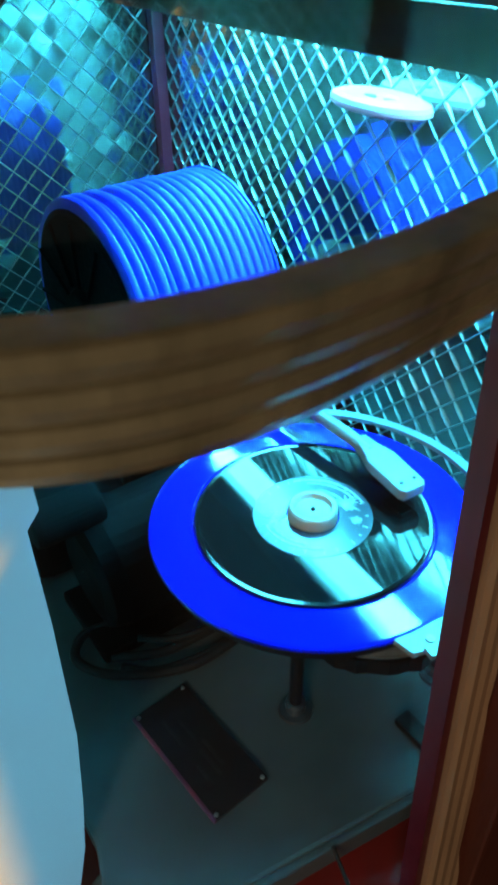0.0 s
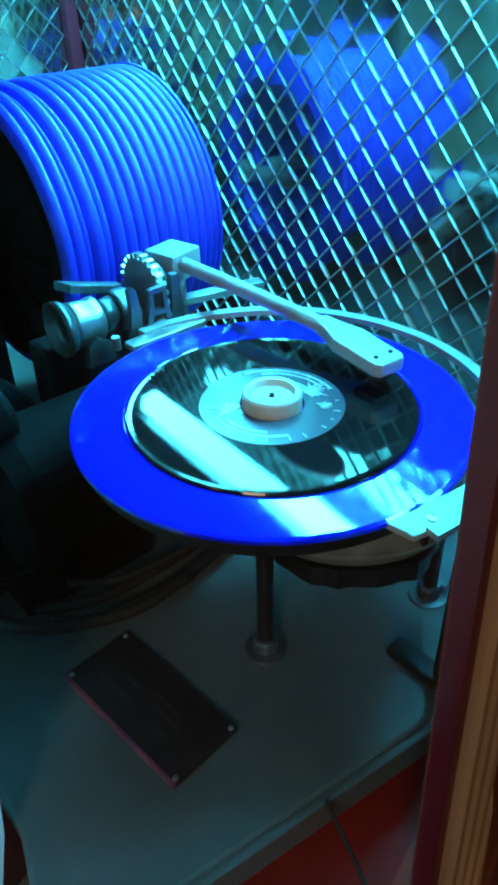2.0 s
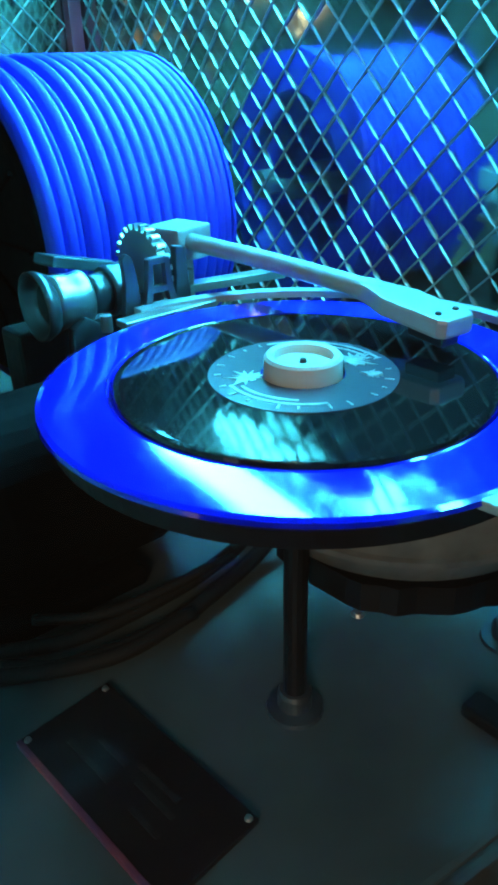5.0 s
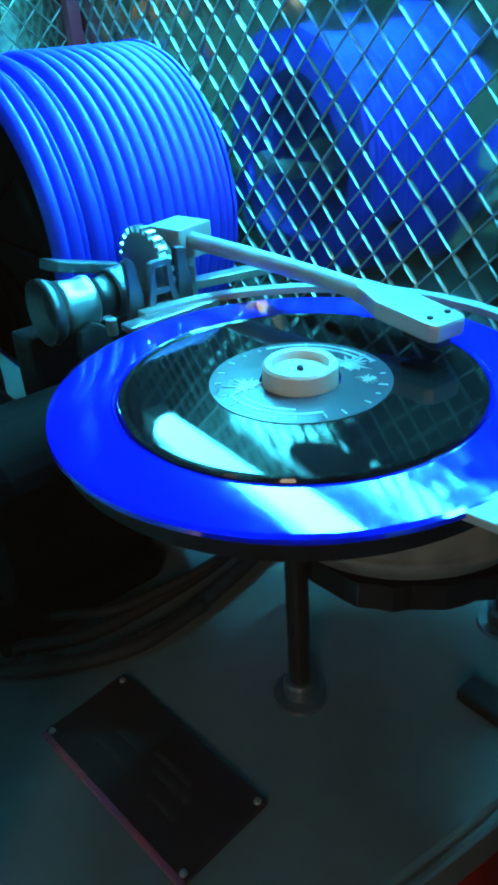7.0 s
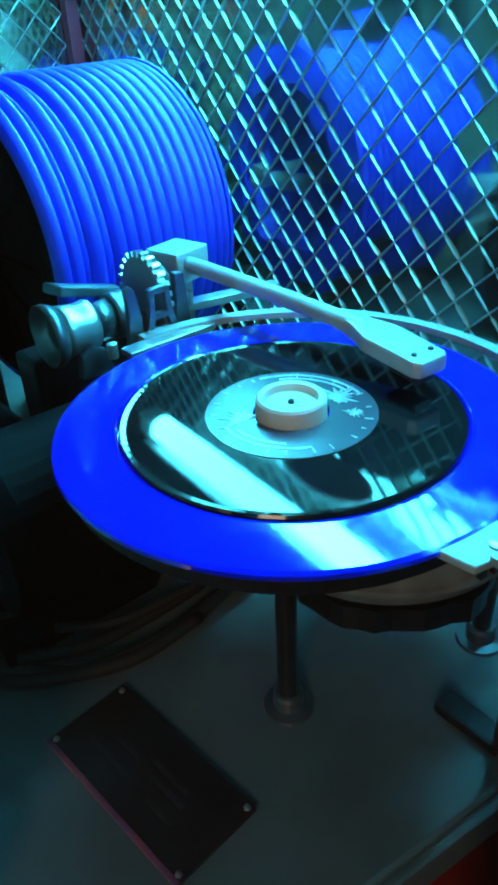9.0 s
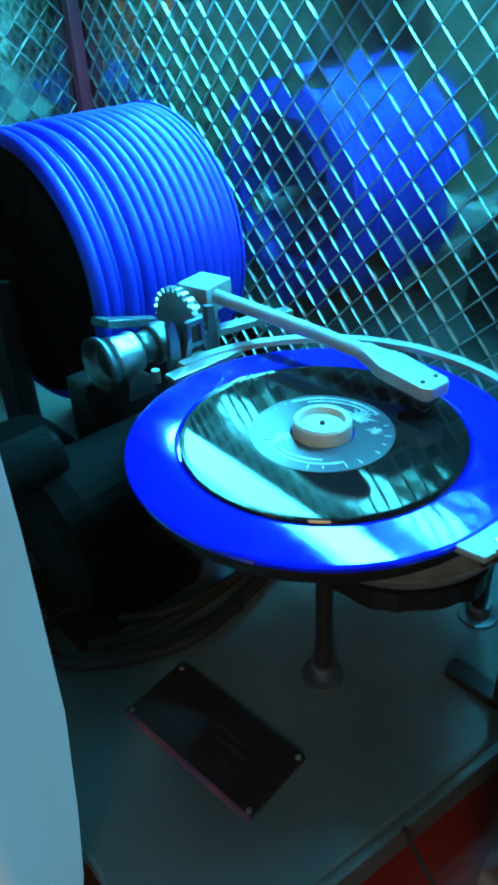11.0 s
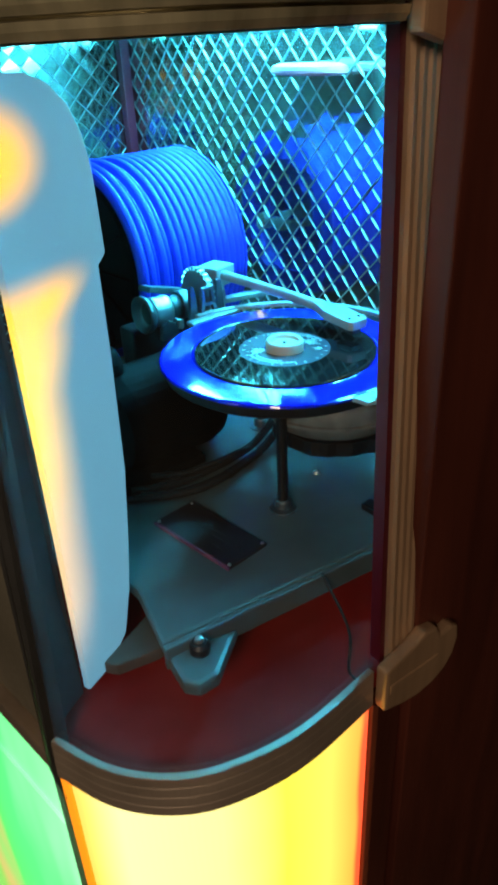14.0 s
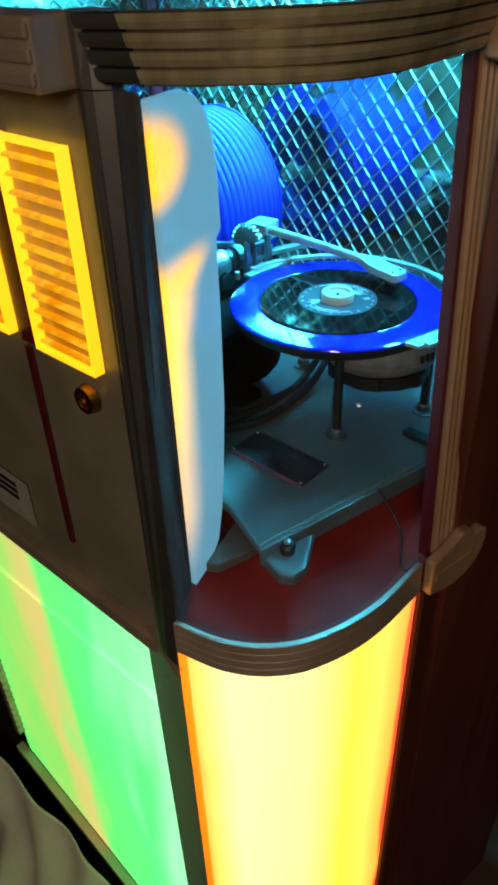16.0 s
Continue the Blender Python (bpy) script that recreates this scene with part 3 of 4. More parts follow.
rnd = random.Random(11)
# ragged pale patches beside the hub
for x, y, r in ((-0.026, -0.004, 0.0085), (0.026, 0.012, 0.0095), (0.031, -0.006, 0.005)):
    star = []
    for k in range(26):
        a, q = 2 * math.pi * k / 26, r * (rnd.uniform(0.55, 1.35) if k % 2 else rnd.uniform(0.3, 0.7))
        star.append((q * math.cos(a) * 1.1, q * math.sin(a)))
    part("pale_patch", prism(star, 0.0004, 0.0007, 0.0, pose(x, y, ZR)), PALE, label, "ragged pale patch")
# radial ticks: edge print, and ridge reflections put in as pale marks
for k in range(22):
    a = 360 * k / 22 + rnd.uniform(-3, 3)
    part("print_glint", box((rnd.uniform(0.002, 0.0045), 0.0009, 0.0003), pose(0, 0, ZR, 0, 0, a) @ pose(0.0395, 0, 0.00055), 0), PALE, label)

# ---- tone arm ----
arm = thing("tone_arm", "grey metal tone arm with a flat head over the record", "tone arm")
bc, bd = Vector((-0.0615, 0.186, 1.322)), Vector((0.55, -0.62, 0))
part("pivot_block", box((0.032, 0.031, 0.022), frame_of(bc, Vector((0.66, 0.75, 0))), 0.002), ARM, arm)
part("pivot_column", rod((-0.0615, 0.186, 1.27), (-0.0615, 0.186, 1.312), 0.009, 20), STEEL, arm)
part("arm_tube", hose([(-0.054, 0.174, 1.324), (-0.01, 0.118, 1.324), (0.034, 0.064, 1.322), (0.046, 0.050, 1.320)], 0.0056, 14), ARM, arm, smooth=True)
hd = Vector((0.030, -0.048, -0.004)).normalized()
hm = frame_of((0.044, 0.054, 1.321), hd)
part("head", prism([(-0.012, -0.0055), (0.002, -0.008), (0.016, -0.0125), (0.052, -0.0118), (0.056, -0.009), (0.056, 0.009), (0.052, 0.0118), (0.016, 0.0125), (0.002, 0.008), (-0.012, 0.0055)], -0.0055, 0.0042, 0.002, hm), ARM, arm, "flat grey cartridge head")
for q in ((0.047, -0.006), (0.047, 0.006)):
    part("screw", lathe([(0, 0.0012), (0.0014, 0.001), (0.0016, 0.0), (0, 0)], 10, hm @ pose(q[0], q[1], 0.0042)), BLACK, arm)
part("stylus_block", box((0.022, 0.012, 0.006), hm @ pose(0.041, 0, -0.0085), 0.001), BLACK, arm)

# ---- record gripper beside the platter ----
grip = thing("record_gripper", "grey cast-metal gripper mechanism beside the platter", "mechanism")
ga = Vector((0.80, 0.60, 0))
g0 = Vector((-0.145, 0.111, 1.310))
def along(a, side=0, up=0):
    return g0 + ga * a + Vector((0.60, -0.80, 0)) * side + UP * up
def turned(profile, segments=40):
    """Turns (radius, distance) pairs round the gripper's axis."""
    m = ga.to_track_quat("Z", "Y").to_matrix().to_4x4()
    m.translation = along(0.004, 0.002, -0.007)
    return lathe(profile, segments, m)


part("barrel", turned([(0.0, 0.004), (0.0176, 0.004), (0.0166, 0.009), (0.0154, 0.020), (0.0162, 0.026), (0.0156, 0.028), (0.0, 0.028)]), STEEL, grip, "flared cast-metal barrel", True)
part("flange", turned([(0.0, 0.003), (0.0140, 0.003), (0.0170, 0.000), (0.0194, -0.005), (0.0206, -0.005), (0.0206, -0.001), (0.0184, 0.0038), (0.0, 0.0038)]), CAST, grip, "dark dished flange", True)
part("bore", turned([(0.0, 0.0024), (0.0120, 0.0028), (0.0120, 0.0034), (0.0, 0.0034)]), BLACK, grip)
part("waist", turned([(0.0, 0.028), (0.0128, 0.028), (0.0120, 0.034), (0.0128, 0.042), (0.0, 0.042)]), CAST, grip, "", True)
part("collar", turned([(0.0, 0.042), (0.0150, 0.042), (0.0158, 0.044), (0.0158, 0.054), (0.0148, 0.056), (0.0, 0.056)]), CAST, grip)
part("horn", prism([(-0.022, 0.012), (-0.016, -0.002), (0.026, -0.006), (0.028, 0.004), (0.006, 0.007), (-0.008, 0.008)], 0.0, 0.007, 0.0012, frame_of(along(0.036, -0.014, 0.006), ga - UP * 0.25)), CAST, grip, "pointed casting")
part("saddle", prism([(-0.010, -0.018), (0.014, -0.018), (0.010, -0.002), (0.0, 0.004), (-0.008, -0.002)], -0.004, 0.004, 0.0015, frame_of(along(0.022, 0.016, -0.018), ga) @ pose(0, 0, 0, 90, 0, 0)), CAST, grip)
part("fork_arm", prism([(-0.006, -0.024), (0.007, -0.024), (0.006, 0.000), (0.003, 0.016), (-0.0005, 0.019), (-0.004, 0.017), (-0.003, 0.002)], -0.0022, 0.0022, 0.0008, frame_of(along(0.047, 0.030, 0.002), ga) @ pose(0, 0, 0, 90, 0, 0)), CAST, grip, "dark fork prong")
yoke = frame_of(along(0.066, 0.033, -0.001), ga) @ pose(0, 0, 0, 90, 0, 0)
for side in (-1, 1):
    part("yoke_leg", prism([(side * x, y) for x, y in ((0.004, 0.017), (0.0075, 0.017), (0.0085, 0.004), (0.0135, -0.020), (0.0085, -0.020), (0.0045, 0.000))], -0.0025, 0.0025, 0.0006, yoke), CAST, grip, "splayed yoke leg")
for y in (0.0155, -0.0015):
    part("yoke_bar", box((0.012, 0.004, 0.0046), yoke @ pose(0, y, 0), 0.0006), CAST, grip)
part("roller", rod(along(0.060, 0.034, -0.017), along(0.072, 0.034, -0.017), 0.0070, 20, None, 0.001), STEEL, grip)
part("inner_fork", prism([(-0.007, -0.024), (0.007, -0.024), (0.005, 0.004), (0.0035, 0.019), (-0.0035, 0.020), (-0.004, 0.002)], -0.003, 0.003, 0.001, frame_of(along(0.089, 0.022, -0.002), ga) @ pose(0, 0, 0, 90, 0, 0)), CAST, grip, "dark fork prong")
gear = part("gear_wheel", rod(along(0.074), along(0.080), 0.026, 40, None, 0.001), STEEL, grip)
for k in range(26):
    a = 2 * math.pi * k / 26
    c = along(0.077, 0.0275 * math.cos(a), 0.0275 * math.sin(a))
    part("tooth", box((0.006, 0.003, 0.004), frame_of(c, ga, Vector((0.60, -0.80, 0)) * math.cos(a) + UP * math.sin(a)), 0), STEEL, gear)
part("gear_backing", rod(along(0.080), along(0.088), 0.021, 32, None, 0.001), BLACK, grip)
part("lower_link", prism([(0.0, -0.008), (0.075, -0.008), (0.085, 0.0), (0.075, 0.010), (0.0, 0.006)], 0.0, 0.005, 0.001, frame_of(along(0.030, 0.046, -0.016), ga) @ Matrix.Scale(0.85, 4)), STEEL, grip)
part("side_bar", box((0.12, 0.012, 0.006), frame_of(along(0.12, 0.006, -0.016), (0.90, 0.40, 0)), 0.001), STEEL, grip)
for a, s, u in ((0.030, 0.030, -0.022), (0.10, 0.016, -0.010)):
    part("bolt", rod(along(a, s, u), along(a, s, u + 0.010), 0.0035, 12, None, 0.0005), STEEL, grip)
part("support", box((0.10, 0.03, 0.10), frame_of(along(0.04, -0.02, -0.075), ga), 0.004), BLACK, grip)

# ---- record magazine ----
drum = thing("record_magazine", "bright blue ribbed record drum with a black end", "record drum")
DA = Vector((math.cos(radians(39)), math.sin(radians(39)), 0))
DC, DR, DL = Vector((-0.100, 0.395, 1.3116)), 0.125, 0.162
def drum_m(a):
    m = (DA.to_track_quat("Z", "Y")).to_matrix().to_4x4()
    m.translation = DC + DA * (a - DL)
    return m
edges = [0.000, 0.011, 0.022, 0.029, 0.041, 0.050, 0.061, 0.072, 0.083, 0.094, 0.105, 0.116, 0.127, 0.138, 0.148, 0.155, 0.162]
for k, (a, b) in enumerate(zip(edges, edges[1:])):
    h, r = b - a, DR - (0.005 if k in (2, 4) else 0.0)
    part("ring", lathe([(0.085, 0.0), (r - 0.0050, 0.0), (r - 0.0046, h * 0.08), (r - 0.0026, h * 0.16), (r - 0.0012, h * 0.34), (r - 0.0003, h * 0.56), (r, h * 0.74), (r - 0.0005, h * 0.84), (r - 0.0024, h * 0.91), (r - 0.0050, h * 0.96), (0.085, h * 0.99)], 72, drum_m(a), closed_ring=True), BLUE, drum, smooth=True)
part("far_rim", lathe([(0.085, 0.0), (DR + 0.001, 0.0), (DR + 0.001, 0.003), (0.085, 0.003)], 72, drum_m(DL), closed_ring=True), BLUE, drum)
cap = part("end_cap", lathe([(0.0, -0.012), (0.03, -0.012), (0.035, -0.004), (0.108, -0.003), (0.114, 0.0), (0.0, 0.002)], 64, drum_m(0)), DRIVE, drum, "black spoked end cap")
for k in range(12):
    a = 2 * math.pi * k / 12
    part("spoke", box((0.068, 0.003, 0.004), drum_m(0) @ pose(0.07 * math.cos(a), 0.07 * math.sin(a), -0.006, 0, 0, math.degrees(a)), 0.001), DRIVE, cap)
part("axle", rod(DC - DA * (DL + 0.05), DC + DA * 0.04, 0.012, 20), STEEL, drum)
part("stand", box((0.05, 0.02, 0.17), frame_of(DC - DA * (DL + 0.03) - UP * 0.075, U), 0.004), BLACK, drum)

# ---- dark drive under the magazine ----
drive = thing("drive_motor", "black drive motor and gear housing on the base plate", "motor")
part("body", rod((-0.185, 0.015, PLATE + 0.056), (-0.085, 0.090, PLATE + 0.056), 0.055, 40, None, 0.018), DRIVE, drive)
part("gear_case", box((0.11, 0.09, 0.085), frame_of((-0.225, 0.105, PLATE + 0.043), ga), 0.032, 5), DRIVE, drive)
part("capacitor", rod((-0.215, 0.000, PLATE + 0.118), (-0.168, 0.036, PLATE + 0.118), 0.018, 28, None, 0.006), DRIVE, drive, "black round capacitor")
part("foot", box((0.10, 0.085, 0.012), frame_of((-0.150, 0.030, PLATE + 0.006), ga), 0.003), DRIVE, drive)

# ---- cables ----
Z = PLATE
for pts, r in (([(-0.058, -0.008, Z + 0.006), (-0.098, -0.038, Z + 0.006), (-0.156, -0.047, Z + 0.006), (-0.188, -0.034, Z + 0.007), (-0.187, -0.010, Z + 0.008), (-0.160, 0.004, Z + 0.010)], 0.0042),
               ([(-0.160, -0.030, Z + 0.005), (-0.123, -0.024, Z + 0.005), (-0.096, -0.009, Z + 0.005), (-0.057, 0.021, Z + 0.006), (-0.027, 0.052, Z + 0.010), (0.000, 0.085, Z + 0.030), (0.008, 0.10, Z + 0.075)], 0.0042),
               ([(-0.150, -0.040, Z + 0.005), (-0.120, -0.042, Z + 0.005), (-0.080, -0.023, Z + 0.005), (-0.048, 0.006, Z + 0.006), (-0.017, 0.042, Z + 0.010), (0.012, 0.078, Z + 0.034), (0.020, 0.09, Z + 0.075)], 0.0046),
               ([(-0.140, -0.016, Z + 0.013), (-0.105, -0.014, Z + 0.013), (-0.070, 0.004, Z + 0.014), (-0.050, 0.018, Z + 0.015), (-0.036, 0.038, Z + 0.008), (-0.020, 0.070, Z + 0.006)], 0.0030)):
    tagged(part("cable", hose(pts, r), RUBBER, smooth=True), "black rubber cable on the base plate", "cable", "cables on the base plate")
# thin dark line, modelled to stand in for a reflection
tagged(part("wire", hose([(0.012, -0.172, PLATE + 0.0015), (0.03, -0.205, 1.130), (0.028, -0.222, 1.1015), (0.034, -0.235, 1.1015)], 0.0014, 6), RUBBER, smooth=True), "thin black line over the plate's edge in place of a reflection", "wire")

# ---- name plate ----
RED_EDGE = material("dull_red_edge", (0.30, 0.06, 0.07), 0.5, 0.0, 0.7, 40.0, 0.05, 300.0, wear=(0.06, 0.03, 0.10))
PRINT = material("faded_print", (0.026, 0.024, 0.026), 0.5, 0.0, 0.6, 200.0, 0.05, 300.0)
card = thing("name_plate", "dark printed plate with dull red worn edge screwed to the base", "plate")
cr, cb, ct = Vector((-0.030, -0.1284, 0)), Vector((-0.067, -0.1575, 0)), Vector((-0.0980, -0.0525, 0))
cm = frame_of(cr + (cb - cr) / 2 + (ct - cr) / 2 + UP * (PLATE + 0.0015), ct - cr)
CL, CW = (ct - cr).length, (cb - cr).length
part("board", box((CL, CW, 0.003), cm, 0.0006), CARD, card)
part("edge_strip", box((CL, 0.0025, 0.0036), cm @ pose(0, CW / 2 * 1.0, 0), 0.0005), RED_EDGE, card, "dull red worn edge")
for x, y, l in ((0.02, 0.008, 0.03), (0.016, -0.002, 0.02), (-0.01, -0.006, 0.025), (-0.02, 0.009, 0.018), (-0.015, 0.0, 0.024)):
    part("print_bar", box((l, 0.0025, 0.0004), cm @ pose(x, y, 0.0016), 0), PRINT, card)
for sx in (-1, 1):
    for sy in (-1, 1):
        part("screw", lathe([(0, 0.0014), (0.0014, 0.001), (0.0018, 0.0), (0, 0)], 10, cm @ pose(sx * (CL / 2 - 0.003), sy * (CW / 2 - 0.003), 0.0015)), STEEL, card)

# ---- front door ----
F0 = Vector((-0.2414, -0.196, 0))
def front(u, z, out=0.0):
    return F0 + UF * u - WF * out + UP * z
def front_m(u, z, out=0.0):
    return frame_of(front(u, z, out), UF)
door = thing("front_door", "olive-grey enamelled front door with yellow lit lenses", "door")
part("panel", box((0.72, 0.018, 0.550), front_m(-0.33, 1.292, -0.011), 0.002), DOOR, door)
# unseen pale board, added so the mirrored walls reflect something lighter
LINER = material("pale_olive_liner", (0.52, 0.52, 0.44), 0.5, 0.0, 0.4, 9.0, 0.1, 120.0, wear=(0.40, 0.27, 0.17))
part("unseen_liner", box((0.60, 0.004, 0.50), front_m(-0.36, 1.32, -0.0235), 0.001), LINER, door, "unseen pale olive board that brightens the mirrored walls")
part("door_trim", box((0.70, 0.016, 0.022), front_m(-0.30, 1.012, 0.004), 0.004), CHROME, door, "dull chrome strip")
LENS = glowing("yellow_lens", [(0.0, (0.75, 0.26, 0.0)), (0.35, (1.0, 0.55, 0.02)), (0.65, (0.70, 0.30, 0.02)), (1.0, (1.0, 0.50, 0.01))], "Z", 1.33, 1.52, 0.62, (0.6, 0.3, 0.02), 2.4, 38.0)
LENS_EDGE = glowing("yellow_lens_edge", [(0.0, (1.0, 0.55, 0.01)), (1.0, (1.0, 0.62, 0.02))], "Z", 1.33, 1.52, 0.95, (0.8, 0.4, 0.02), 0.5, 40.0)
AMBER = glowing("amber_lens_shade", [(0.0, (0.40, 0.13, 0.0)), (0.4, (0.62, 0.26, 0.01)), (0.7, (0.45, 0.20, 0.03)), (1.0, (0.60, 0.24, 0.0))], "Z", 1.33, 1.52, 0.5, (0.3, 0.14, 0.02), 1.6, 45.0)
for u in (-0.0425, -0.172):
    lens = part("lit_lens", box((0.080, 0.006, 0.176), front_m(u, 1.4275, 0.000), 0.004), AMBER, door, "ribbed yellow translucent lens")
    for k in range(12):
        z = 1.345 + 0.0145 * k
        part("rib", prism([(-0.0018, -0.003), (0.0010, -0.005), (0.0024, 0.003), (-0.0018, 0.004)], -0.037, 0.037, 0.001, front_m(u, z, 0.005) @ pose(0, 0, 0, 0, 90, 0)), LENS, lens)
    for du, dz, w, h in ((-0.0410, 0, 0.0030, 0.184), (0.0410, 0, 0.0030, 0.184), (0, 0.0900, 0.079, 0.0036), (0, -0.0900, 0.079, 0.0036)):
        part("rim", box((w, 0.012, h), front_m(u + du, 1.4275 + dz, 0.006), 0.002), LENS_EDGE, lens, "bright yellow lens rim")
part("red_strip", box((0.030, 0.004, 0.20), front_m(-0.107, 1.43, 0.001), 0.001), RED_POST, door, "dark red strip between the lenses")
part("red_stripe", box((0.010, 0.003, 0.25), front_m(-0.118, 1.20, 0.0005), 0.001), RED_POST, door)
BRASS = material("dull_brass", (0.45, 0.22, 0.05), 0.3, 1.0, 0.4, 60.0, 0.1, 300.0)
lock = part("lock", lathe([(0.0, 0.004), (0.008, 0.004), (0.009, 0.008), (0.013, 0.008), (0.0145, 0.0), (0.0, 0.0)], 32, front_m(-0.030, 1.300, 0.000) @ pose(0, 0, 0, 90, 0, 0)), BRASS, door, "round brass lock")
part("keyhole", box((0.002, 0.0015, 0.008), front_m(-0.030, 1.300, 0.005), 0), BLACK, lock)
STICKER = material("pale_grey_sticker", (0.34, 0.34, 0.34), 0.5, 0.0, 0.3, 40.0, 0.05, 300.0)
sticker = part("sticker", box((0.16, 0.0012, 0.065), front_m(-0.275, 1.085, 0.0008), 0), STICKER, door, "pale grey paper sticker with dark print")
for z in (1.105, 1.095, 1.085):
    part("print_bar", box((0.05, 0.0006, 0.006), front_m(-0.245, z, 0.0018), 0), BLACK, sticker)

# trim over the door and header above it
part("door_band", box((0.62, 0.040, 0.044), front_m(-0.285, 1.580, 0.014), 0.003), CHROME, cabinet, "pale fluted chrome band over the door")
for k in range(3):
    part("flute", box((0.62, 0.004, 0.009), front_m(-0.285, 1.567 + 0.0135 * k, 0.0345), 0.0018), CHROME, cabinet)
part("door_header", box((0.72, 0.040, 0.080), front_m(-0.30, 1.712, 0.014), 0.003), BRONZE, cabinet)
start = PLAN[0]


def lofted(low, high):
    bm = bmesh.new()
    a, b = [[bm.verts.new(v) for v in ring] for ring in (low, high)]
    for i in range(len(a)):
        j = (i + 1) % len(a)
        bm.faces.new((a[i], a[j], b[j], b[i]))
    bm.faces.new(a), bm.faces.new(b)
    return bm


def pillar_ring(z, lean=True):
    e = leaned(start, z) if lean else Vector((start.x, start.y, z))
    a = front(0.022, z, 0.003)
    mid = (a + e) / 2
    out = Vector((-0.85, -0.52, 0))
    return [a - out * 0.02, a, a * 0.7 + e * 0.3 + out * 0.006, mid + out * 0.008, a * 0.3 + e * 0.7 + out * 0.006, e, e - out * 0.010, mid - out * 0.012]


part("door_pillar", lofted(pillar_ring(1.048), pillar_ring(1.558)), DARK_CHROME, cabinet, "dark rounded metal pillar")
def return_ring(z):
    e = leaned(start, z)
    q = Vector((-0.187, -0.2385, z))
    return [e + Vector((0.002, 0.006, 0)), q, q + Vector((-0.004, 0.002, 0)), e + Vector((-0.003, 0.010, 0))]


part("pillar_return", lofted(return_ring(1.1155), return_ring(1.557)), DARK_CHROME, cabinet, "dark metal return behind the pillar")
part("band_joint", lofted(pillar_ring(1.559), pillar_ring(1.603)), DARK_CHROME, cabinet)
e0 = Vector((start.x, start.y, 0))
low = [front(0.002, 0, 0.004), e0 + Vector((-0.002, 0.0, 0)), e0 + Vector((0.012, 0.008, 0)), front(0.02, 0, -0.02)]
part("lower_stile", lofted([v + UP * 0.10 for v in low], [v + UP * 1.024 for v in low]), DOOR, cabinet, "olive-grey enamelled stile")
AMBER_EDGE = glowing("amber_edge", [(0.0, (1.0, 0.16, 0.0)), (1.0, (1.0, 0.30, 0.01))], "Z", 0.3, 1.07, 0.9, (0.7, 0.2, 0.02))
part("amber_edge", lofted([e0 + Vector(v) + UP * 0.30 for v in ((-0.0015, -0.001, 0), (0.005, -0.006, 0), (0.009, -0.004, 0), (0.002, 0.001, 0))],
                          [e0 + Vector(v) + UP * 1.0755 for v in ((-0.0015, -0.001, 0), (0.005, -0.006, 0), (0.009, -0.004, 0), (0.002, 0.001, 0))]), AMBER_EDGE, cabinet, "glowing amber edge of the panel")

# green lit front panel
GREEN = glowing("green_lit_plastic", [(0.0, (0.03, 0.75, 0.12)), (0.25, (0.30, 0.62, 0.10)), (0.38, (0.62, 0.50, 0.14)), (0.55, (0.08, 0.78, 0.14)), (0.8, (0.06, 0.90, 0.20)), (1.0, (0.30, 0.95, 0.45))],
                "X", -0.56, -0.24, 0.95, (0.5, 0.6, 0.5), 0.75, 8.0, (1, 1, 0.25), 25)
gm = frame_of(front(0, 0, 0.0), UF) @ pose(0, 0, 0, 90, 0, 0)
panel = part("green_panel", prism([(0.0, 0.999), (-0.475, 0.999), (-0.475, 0.30), (-0.15, 0.17), (0.0, 0.11)], -0.006, 0.0, 0.0, gm), GREEN, cabinet, "glowing green translucent front panel")
part("seam_strip", box((0.474, 0.004, 0.003), front_m(-0.2375, 0.885, 0.001), 0.0008), GREEN, panel)
for k in range(34):
    part("scallop", rod(front(-0.477, 0.37 + 0.019 * k, -0.004), front(-0.477, 0.37 + 0.019 * k, 0.012), 0.0095, 12), CHROME, panel, "small chrome scallop")
part("lower_trim", lofted([front(u, z, o) for u, z, o in ((-0.50, 0.300, 0.0), (-0.50, 0.300, 0.016), (-0.50, 0.282, 0.016), (-0.50, 0.282, 0.0))],
                          [front(u, z, o) for u, z, o in ((0.0, 0.105, 0.0), (0.0, 0.105, 0.016), (0.0, 0.088, 0.016), (0.0, 0.088, 0.0))]), CHROME, cabinet, "dull chrome lower trim")
part("front_base", box((0.80, 0.02, 1.0), front_m(-0.36, 0.50, -0.022), 0.0), BLACK, cabinet)

# crumpled sheet leaning on the lower front
CLOTH = material("pale_crumpled_cloth", (0.74, 0.74, 0.66), 0.40, 0.0, 0.2, 14.0, 0.2, 90.0)
bm = bmesh.new()
grid = []
for i in range(41):
    row = []
    for j in range(31):
        u, v = i / 40, j / 30
        top = 0.275 - 0.17 * u
        z = top * (1 - v)
        fold = 0.022 * math.sin(9 * u + 5 * v) + 0.014 * math.sin(23 * u - 7 * v + 1.3) + 0.02 * noise.noise(Vector((6 * u, 3 * v, 0.3)))
        row.append(bm.verts.new(front(-0.60 + 0.58 * u, max(z, 0.004), 0.040 + 0.12 * v + fold * (0.3 + v))))
    grid.append(row)
for i in range(40):
    for j in range(30):
        bm.faces.new((grid[i][j], grid[i + 1][j], grid[i + 1][j + 1], grid[i][j + 1]))
sheet = tagged(part("cloth_sheet", bm, CLOTH, smooth=True), "pale crumpled cloth sheet against the lower front", "cloth")
thick = sheet.modifiers.new("thick", "SOLIDIFY")
thick.thickness = 0.003

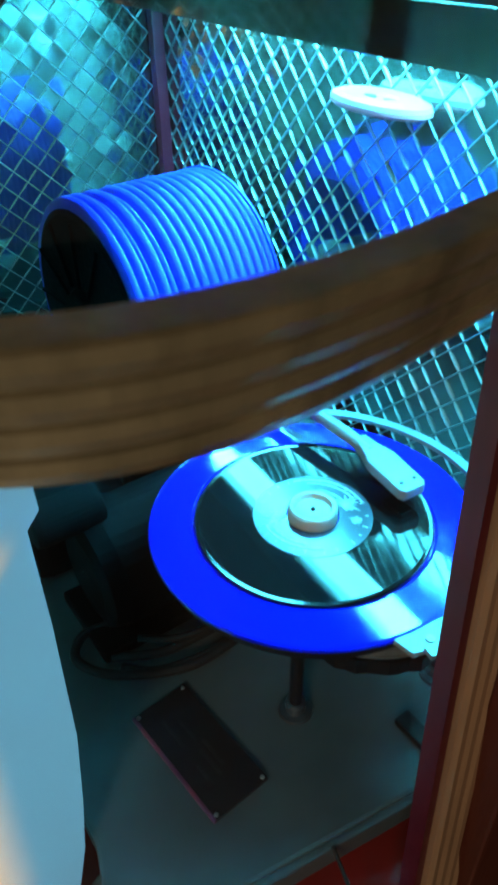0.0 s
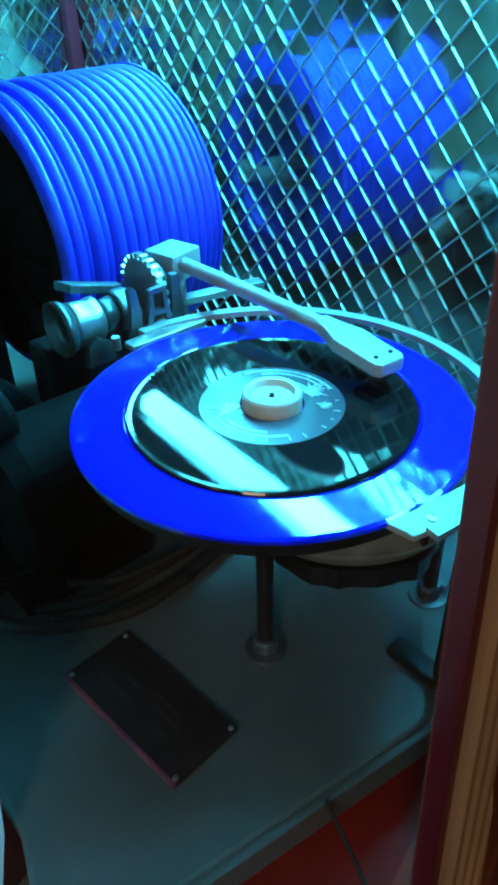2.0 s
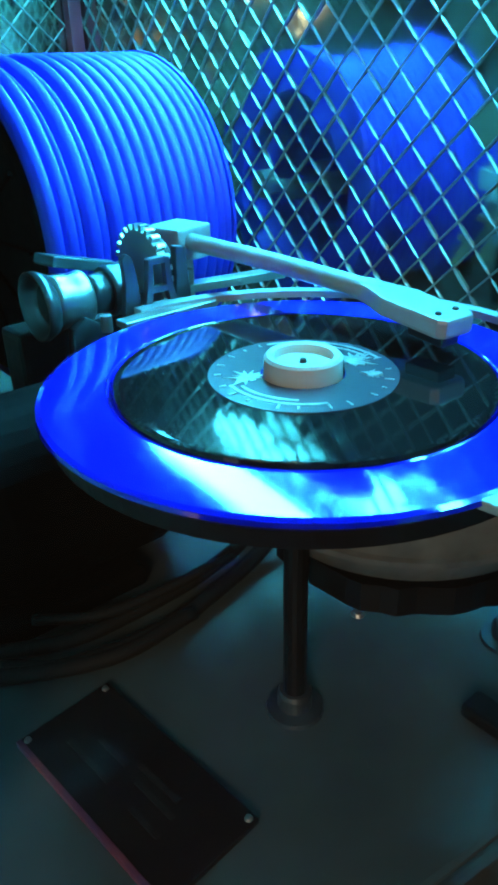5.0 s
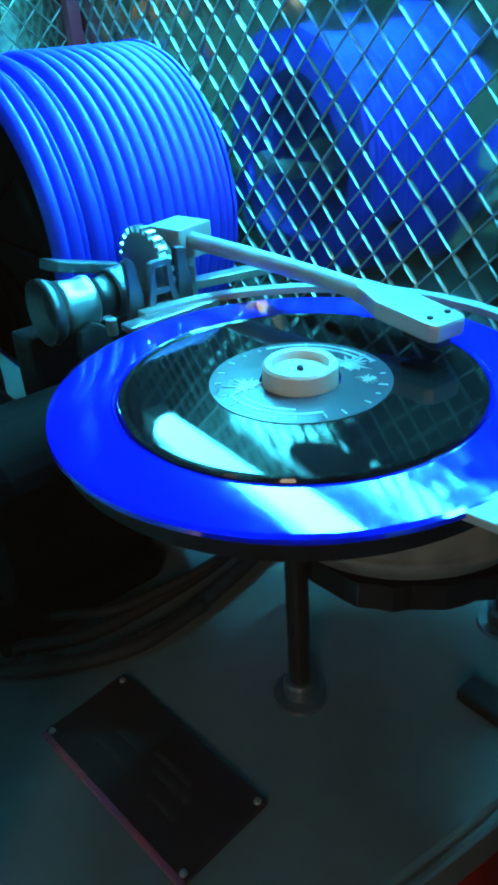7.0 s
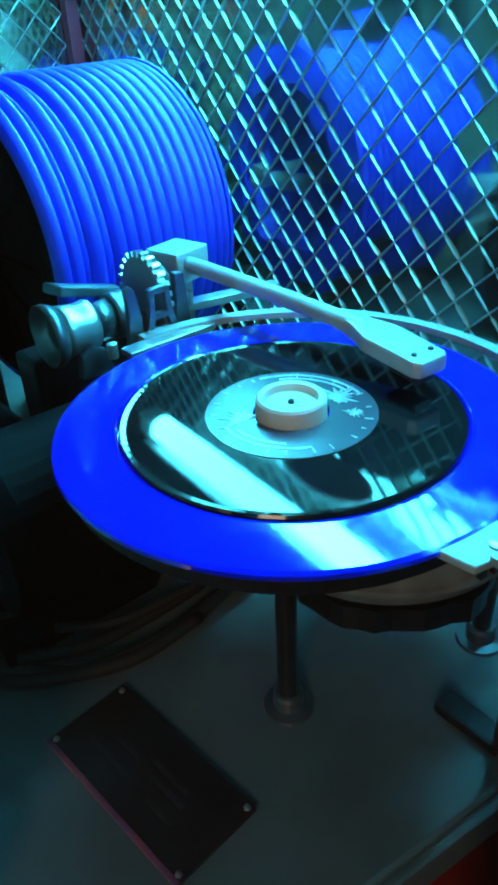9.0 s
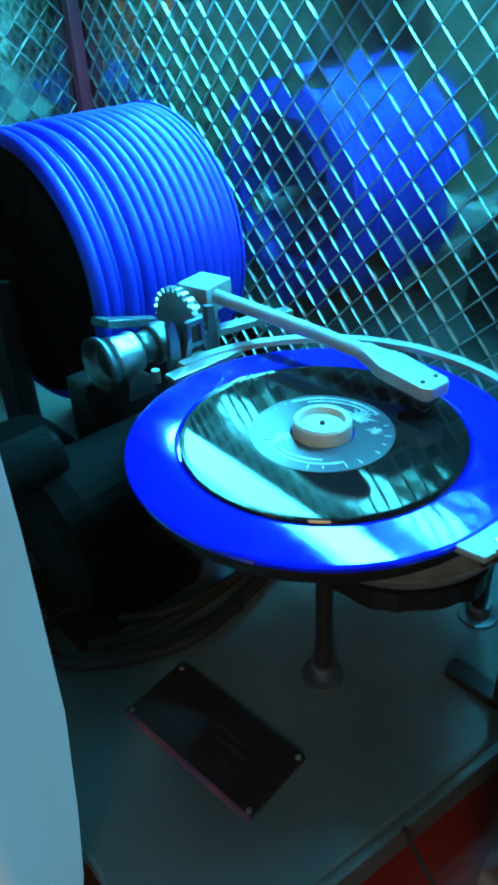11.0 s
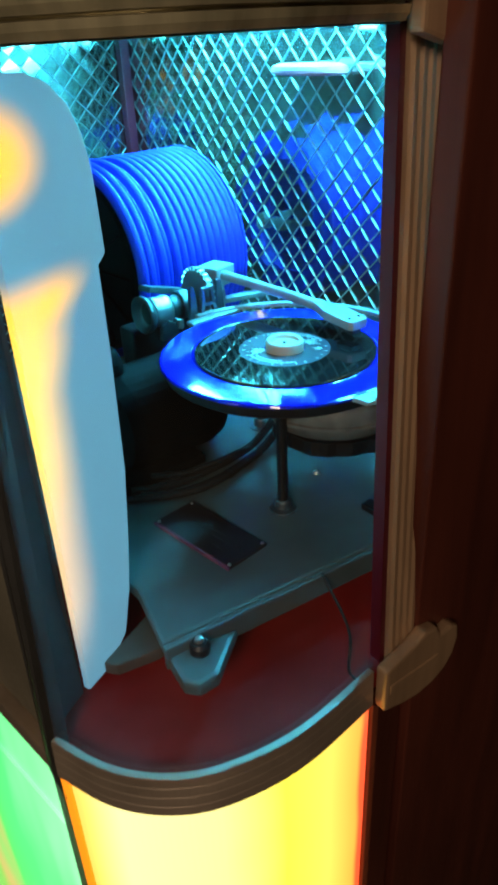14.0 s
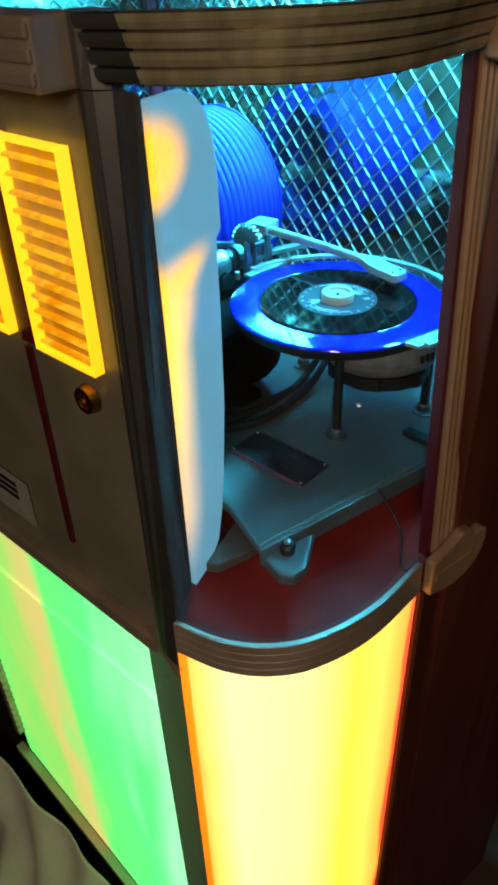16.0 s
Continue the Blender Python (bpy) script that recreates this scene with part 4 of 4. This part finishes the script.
# ---- white diffuser behind the pillar, its back-light painted ----
PA, PD = Vector((-0.200, -0.262, 0)), Vector((0.5, 0.866, 0))
def diffuser_material():
    """White plastic with the glow of two warm lamps painted on as emission."""
    m = material("glow_painted_diffuser", (0.17, 0.18, 0.18), 0.35, 0.0, 0.08, 12.0, 0.02, 150.0)
    t = m.node_tree
    b = t.nodes["Principled BSDF"]
    co = t.nodes.new("ShaderNodeTexCoord")
    sep = t.nodes.new("ShaderNodeSeparateXYZ")
    t.links.new(co.outputs["Object"], sep.inputs[0])

    def ramp_over(value, lo, hi, stops):
        r = t.nodes.new("ShaderNodeMapRange")
        r.inputs["From Min"].default_value, r.inputs["From Max"].default_value = lo, hi
        t.links.new(value, r.inputs["Value"])
        c = t.nodes.new("ShaderNodeValToRGB")
        c.color_ramp.interpolation = "EASE"
        for k, (p, col) in enumerate(stops):
            e = c.color_ramp.elements[k] if k < 2 else c.color_ramp.elements.new(p)
            e.position, e.color = p, (*col, 1)
        t.links.new(r.outputs[0], c.inputs[0])
        return c.outputs[0]

    def maths(op, a, b2, k=0.0):
        n = t.nodes.new("ShaderNodeMath")
        n.operation = op
        for q, v in enumerate((a, b2, k)):
            if isinstance(v, float):
                n.inputs[q].default_value = v
            else:
                t.links.new(v, n.inputs[q])
        return n.outputs[0]

    # round warm glow painted at the top
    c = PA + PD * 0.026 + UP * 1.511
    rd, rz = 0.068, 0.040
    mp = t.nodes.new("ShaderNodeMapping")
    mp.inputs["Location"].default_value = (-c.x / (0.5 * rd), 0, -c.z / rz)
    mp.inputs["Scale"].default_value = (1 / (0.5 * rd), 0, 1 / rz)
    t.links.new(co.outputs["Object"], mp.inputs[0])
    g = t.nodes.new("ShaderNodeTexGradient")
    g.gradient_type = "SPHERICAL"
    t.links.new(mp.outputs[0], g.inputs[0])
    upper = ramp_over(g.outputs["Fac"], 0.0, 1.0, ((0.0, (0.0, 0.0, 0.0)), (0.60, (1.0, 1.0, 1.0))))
    # long painted glow below it, wide at its head and narrowing downwards: half-widths over the height
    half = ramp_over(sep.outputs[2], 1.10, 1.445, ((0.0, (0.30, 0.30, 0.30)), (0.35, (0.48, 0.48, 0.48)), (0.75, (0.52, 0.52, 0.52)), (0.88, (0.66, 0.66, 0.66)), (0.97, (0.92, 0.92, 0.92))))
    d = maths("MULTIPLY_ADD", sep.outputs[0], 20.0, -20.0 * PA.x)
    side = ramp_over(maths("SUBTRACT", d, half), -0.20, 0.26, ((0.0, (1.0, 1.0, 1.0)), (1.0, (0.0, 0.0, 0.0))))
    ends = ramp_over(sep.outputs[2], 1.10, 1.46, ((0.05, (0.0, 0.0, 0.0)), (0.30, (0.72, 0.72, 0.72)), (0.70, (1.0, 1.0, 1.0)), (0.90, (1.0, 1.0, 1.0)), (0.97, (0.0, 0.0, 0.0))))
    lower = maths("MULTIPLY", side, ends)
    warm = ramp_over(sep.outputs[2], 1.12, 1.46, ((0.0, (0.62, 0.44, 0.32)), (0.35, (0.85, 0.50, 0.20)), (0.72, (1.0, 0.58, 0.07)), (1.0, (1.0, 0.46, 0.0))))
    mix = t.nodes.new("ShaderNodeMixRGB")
    # cool base glow stands in for tube light on the plastic
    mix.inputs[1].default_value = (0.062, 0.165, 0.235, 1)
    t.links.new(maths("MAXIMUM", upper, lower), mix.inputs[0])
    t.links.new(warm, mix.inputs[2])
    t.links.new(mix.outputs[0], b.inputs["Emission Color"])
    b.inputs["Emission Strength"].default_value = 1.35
    return m


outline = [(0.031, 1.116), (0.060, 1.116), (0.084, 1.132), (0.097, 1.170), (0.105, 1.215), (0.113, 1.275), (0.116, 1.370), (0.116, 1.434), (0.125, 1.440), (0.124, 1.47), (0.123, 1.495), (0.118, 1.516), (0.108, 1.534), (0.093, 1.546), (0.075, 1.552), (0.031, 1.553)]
tagged(part("diffuser_panel", prism(outline, -0.003, 0.003, 0.0012, frame_of(PA, PD) @ pose(0, 0, 0, 90, 0, 0)), diffuser_material()), "white plastic diffuser with an orange lamp glow painted into it", "light panel")
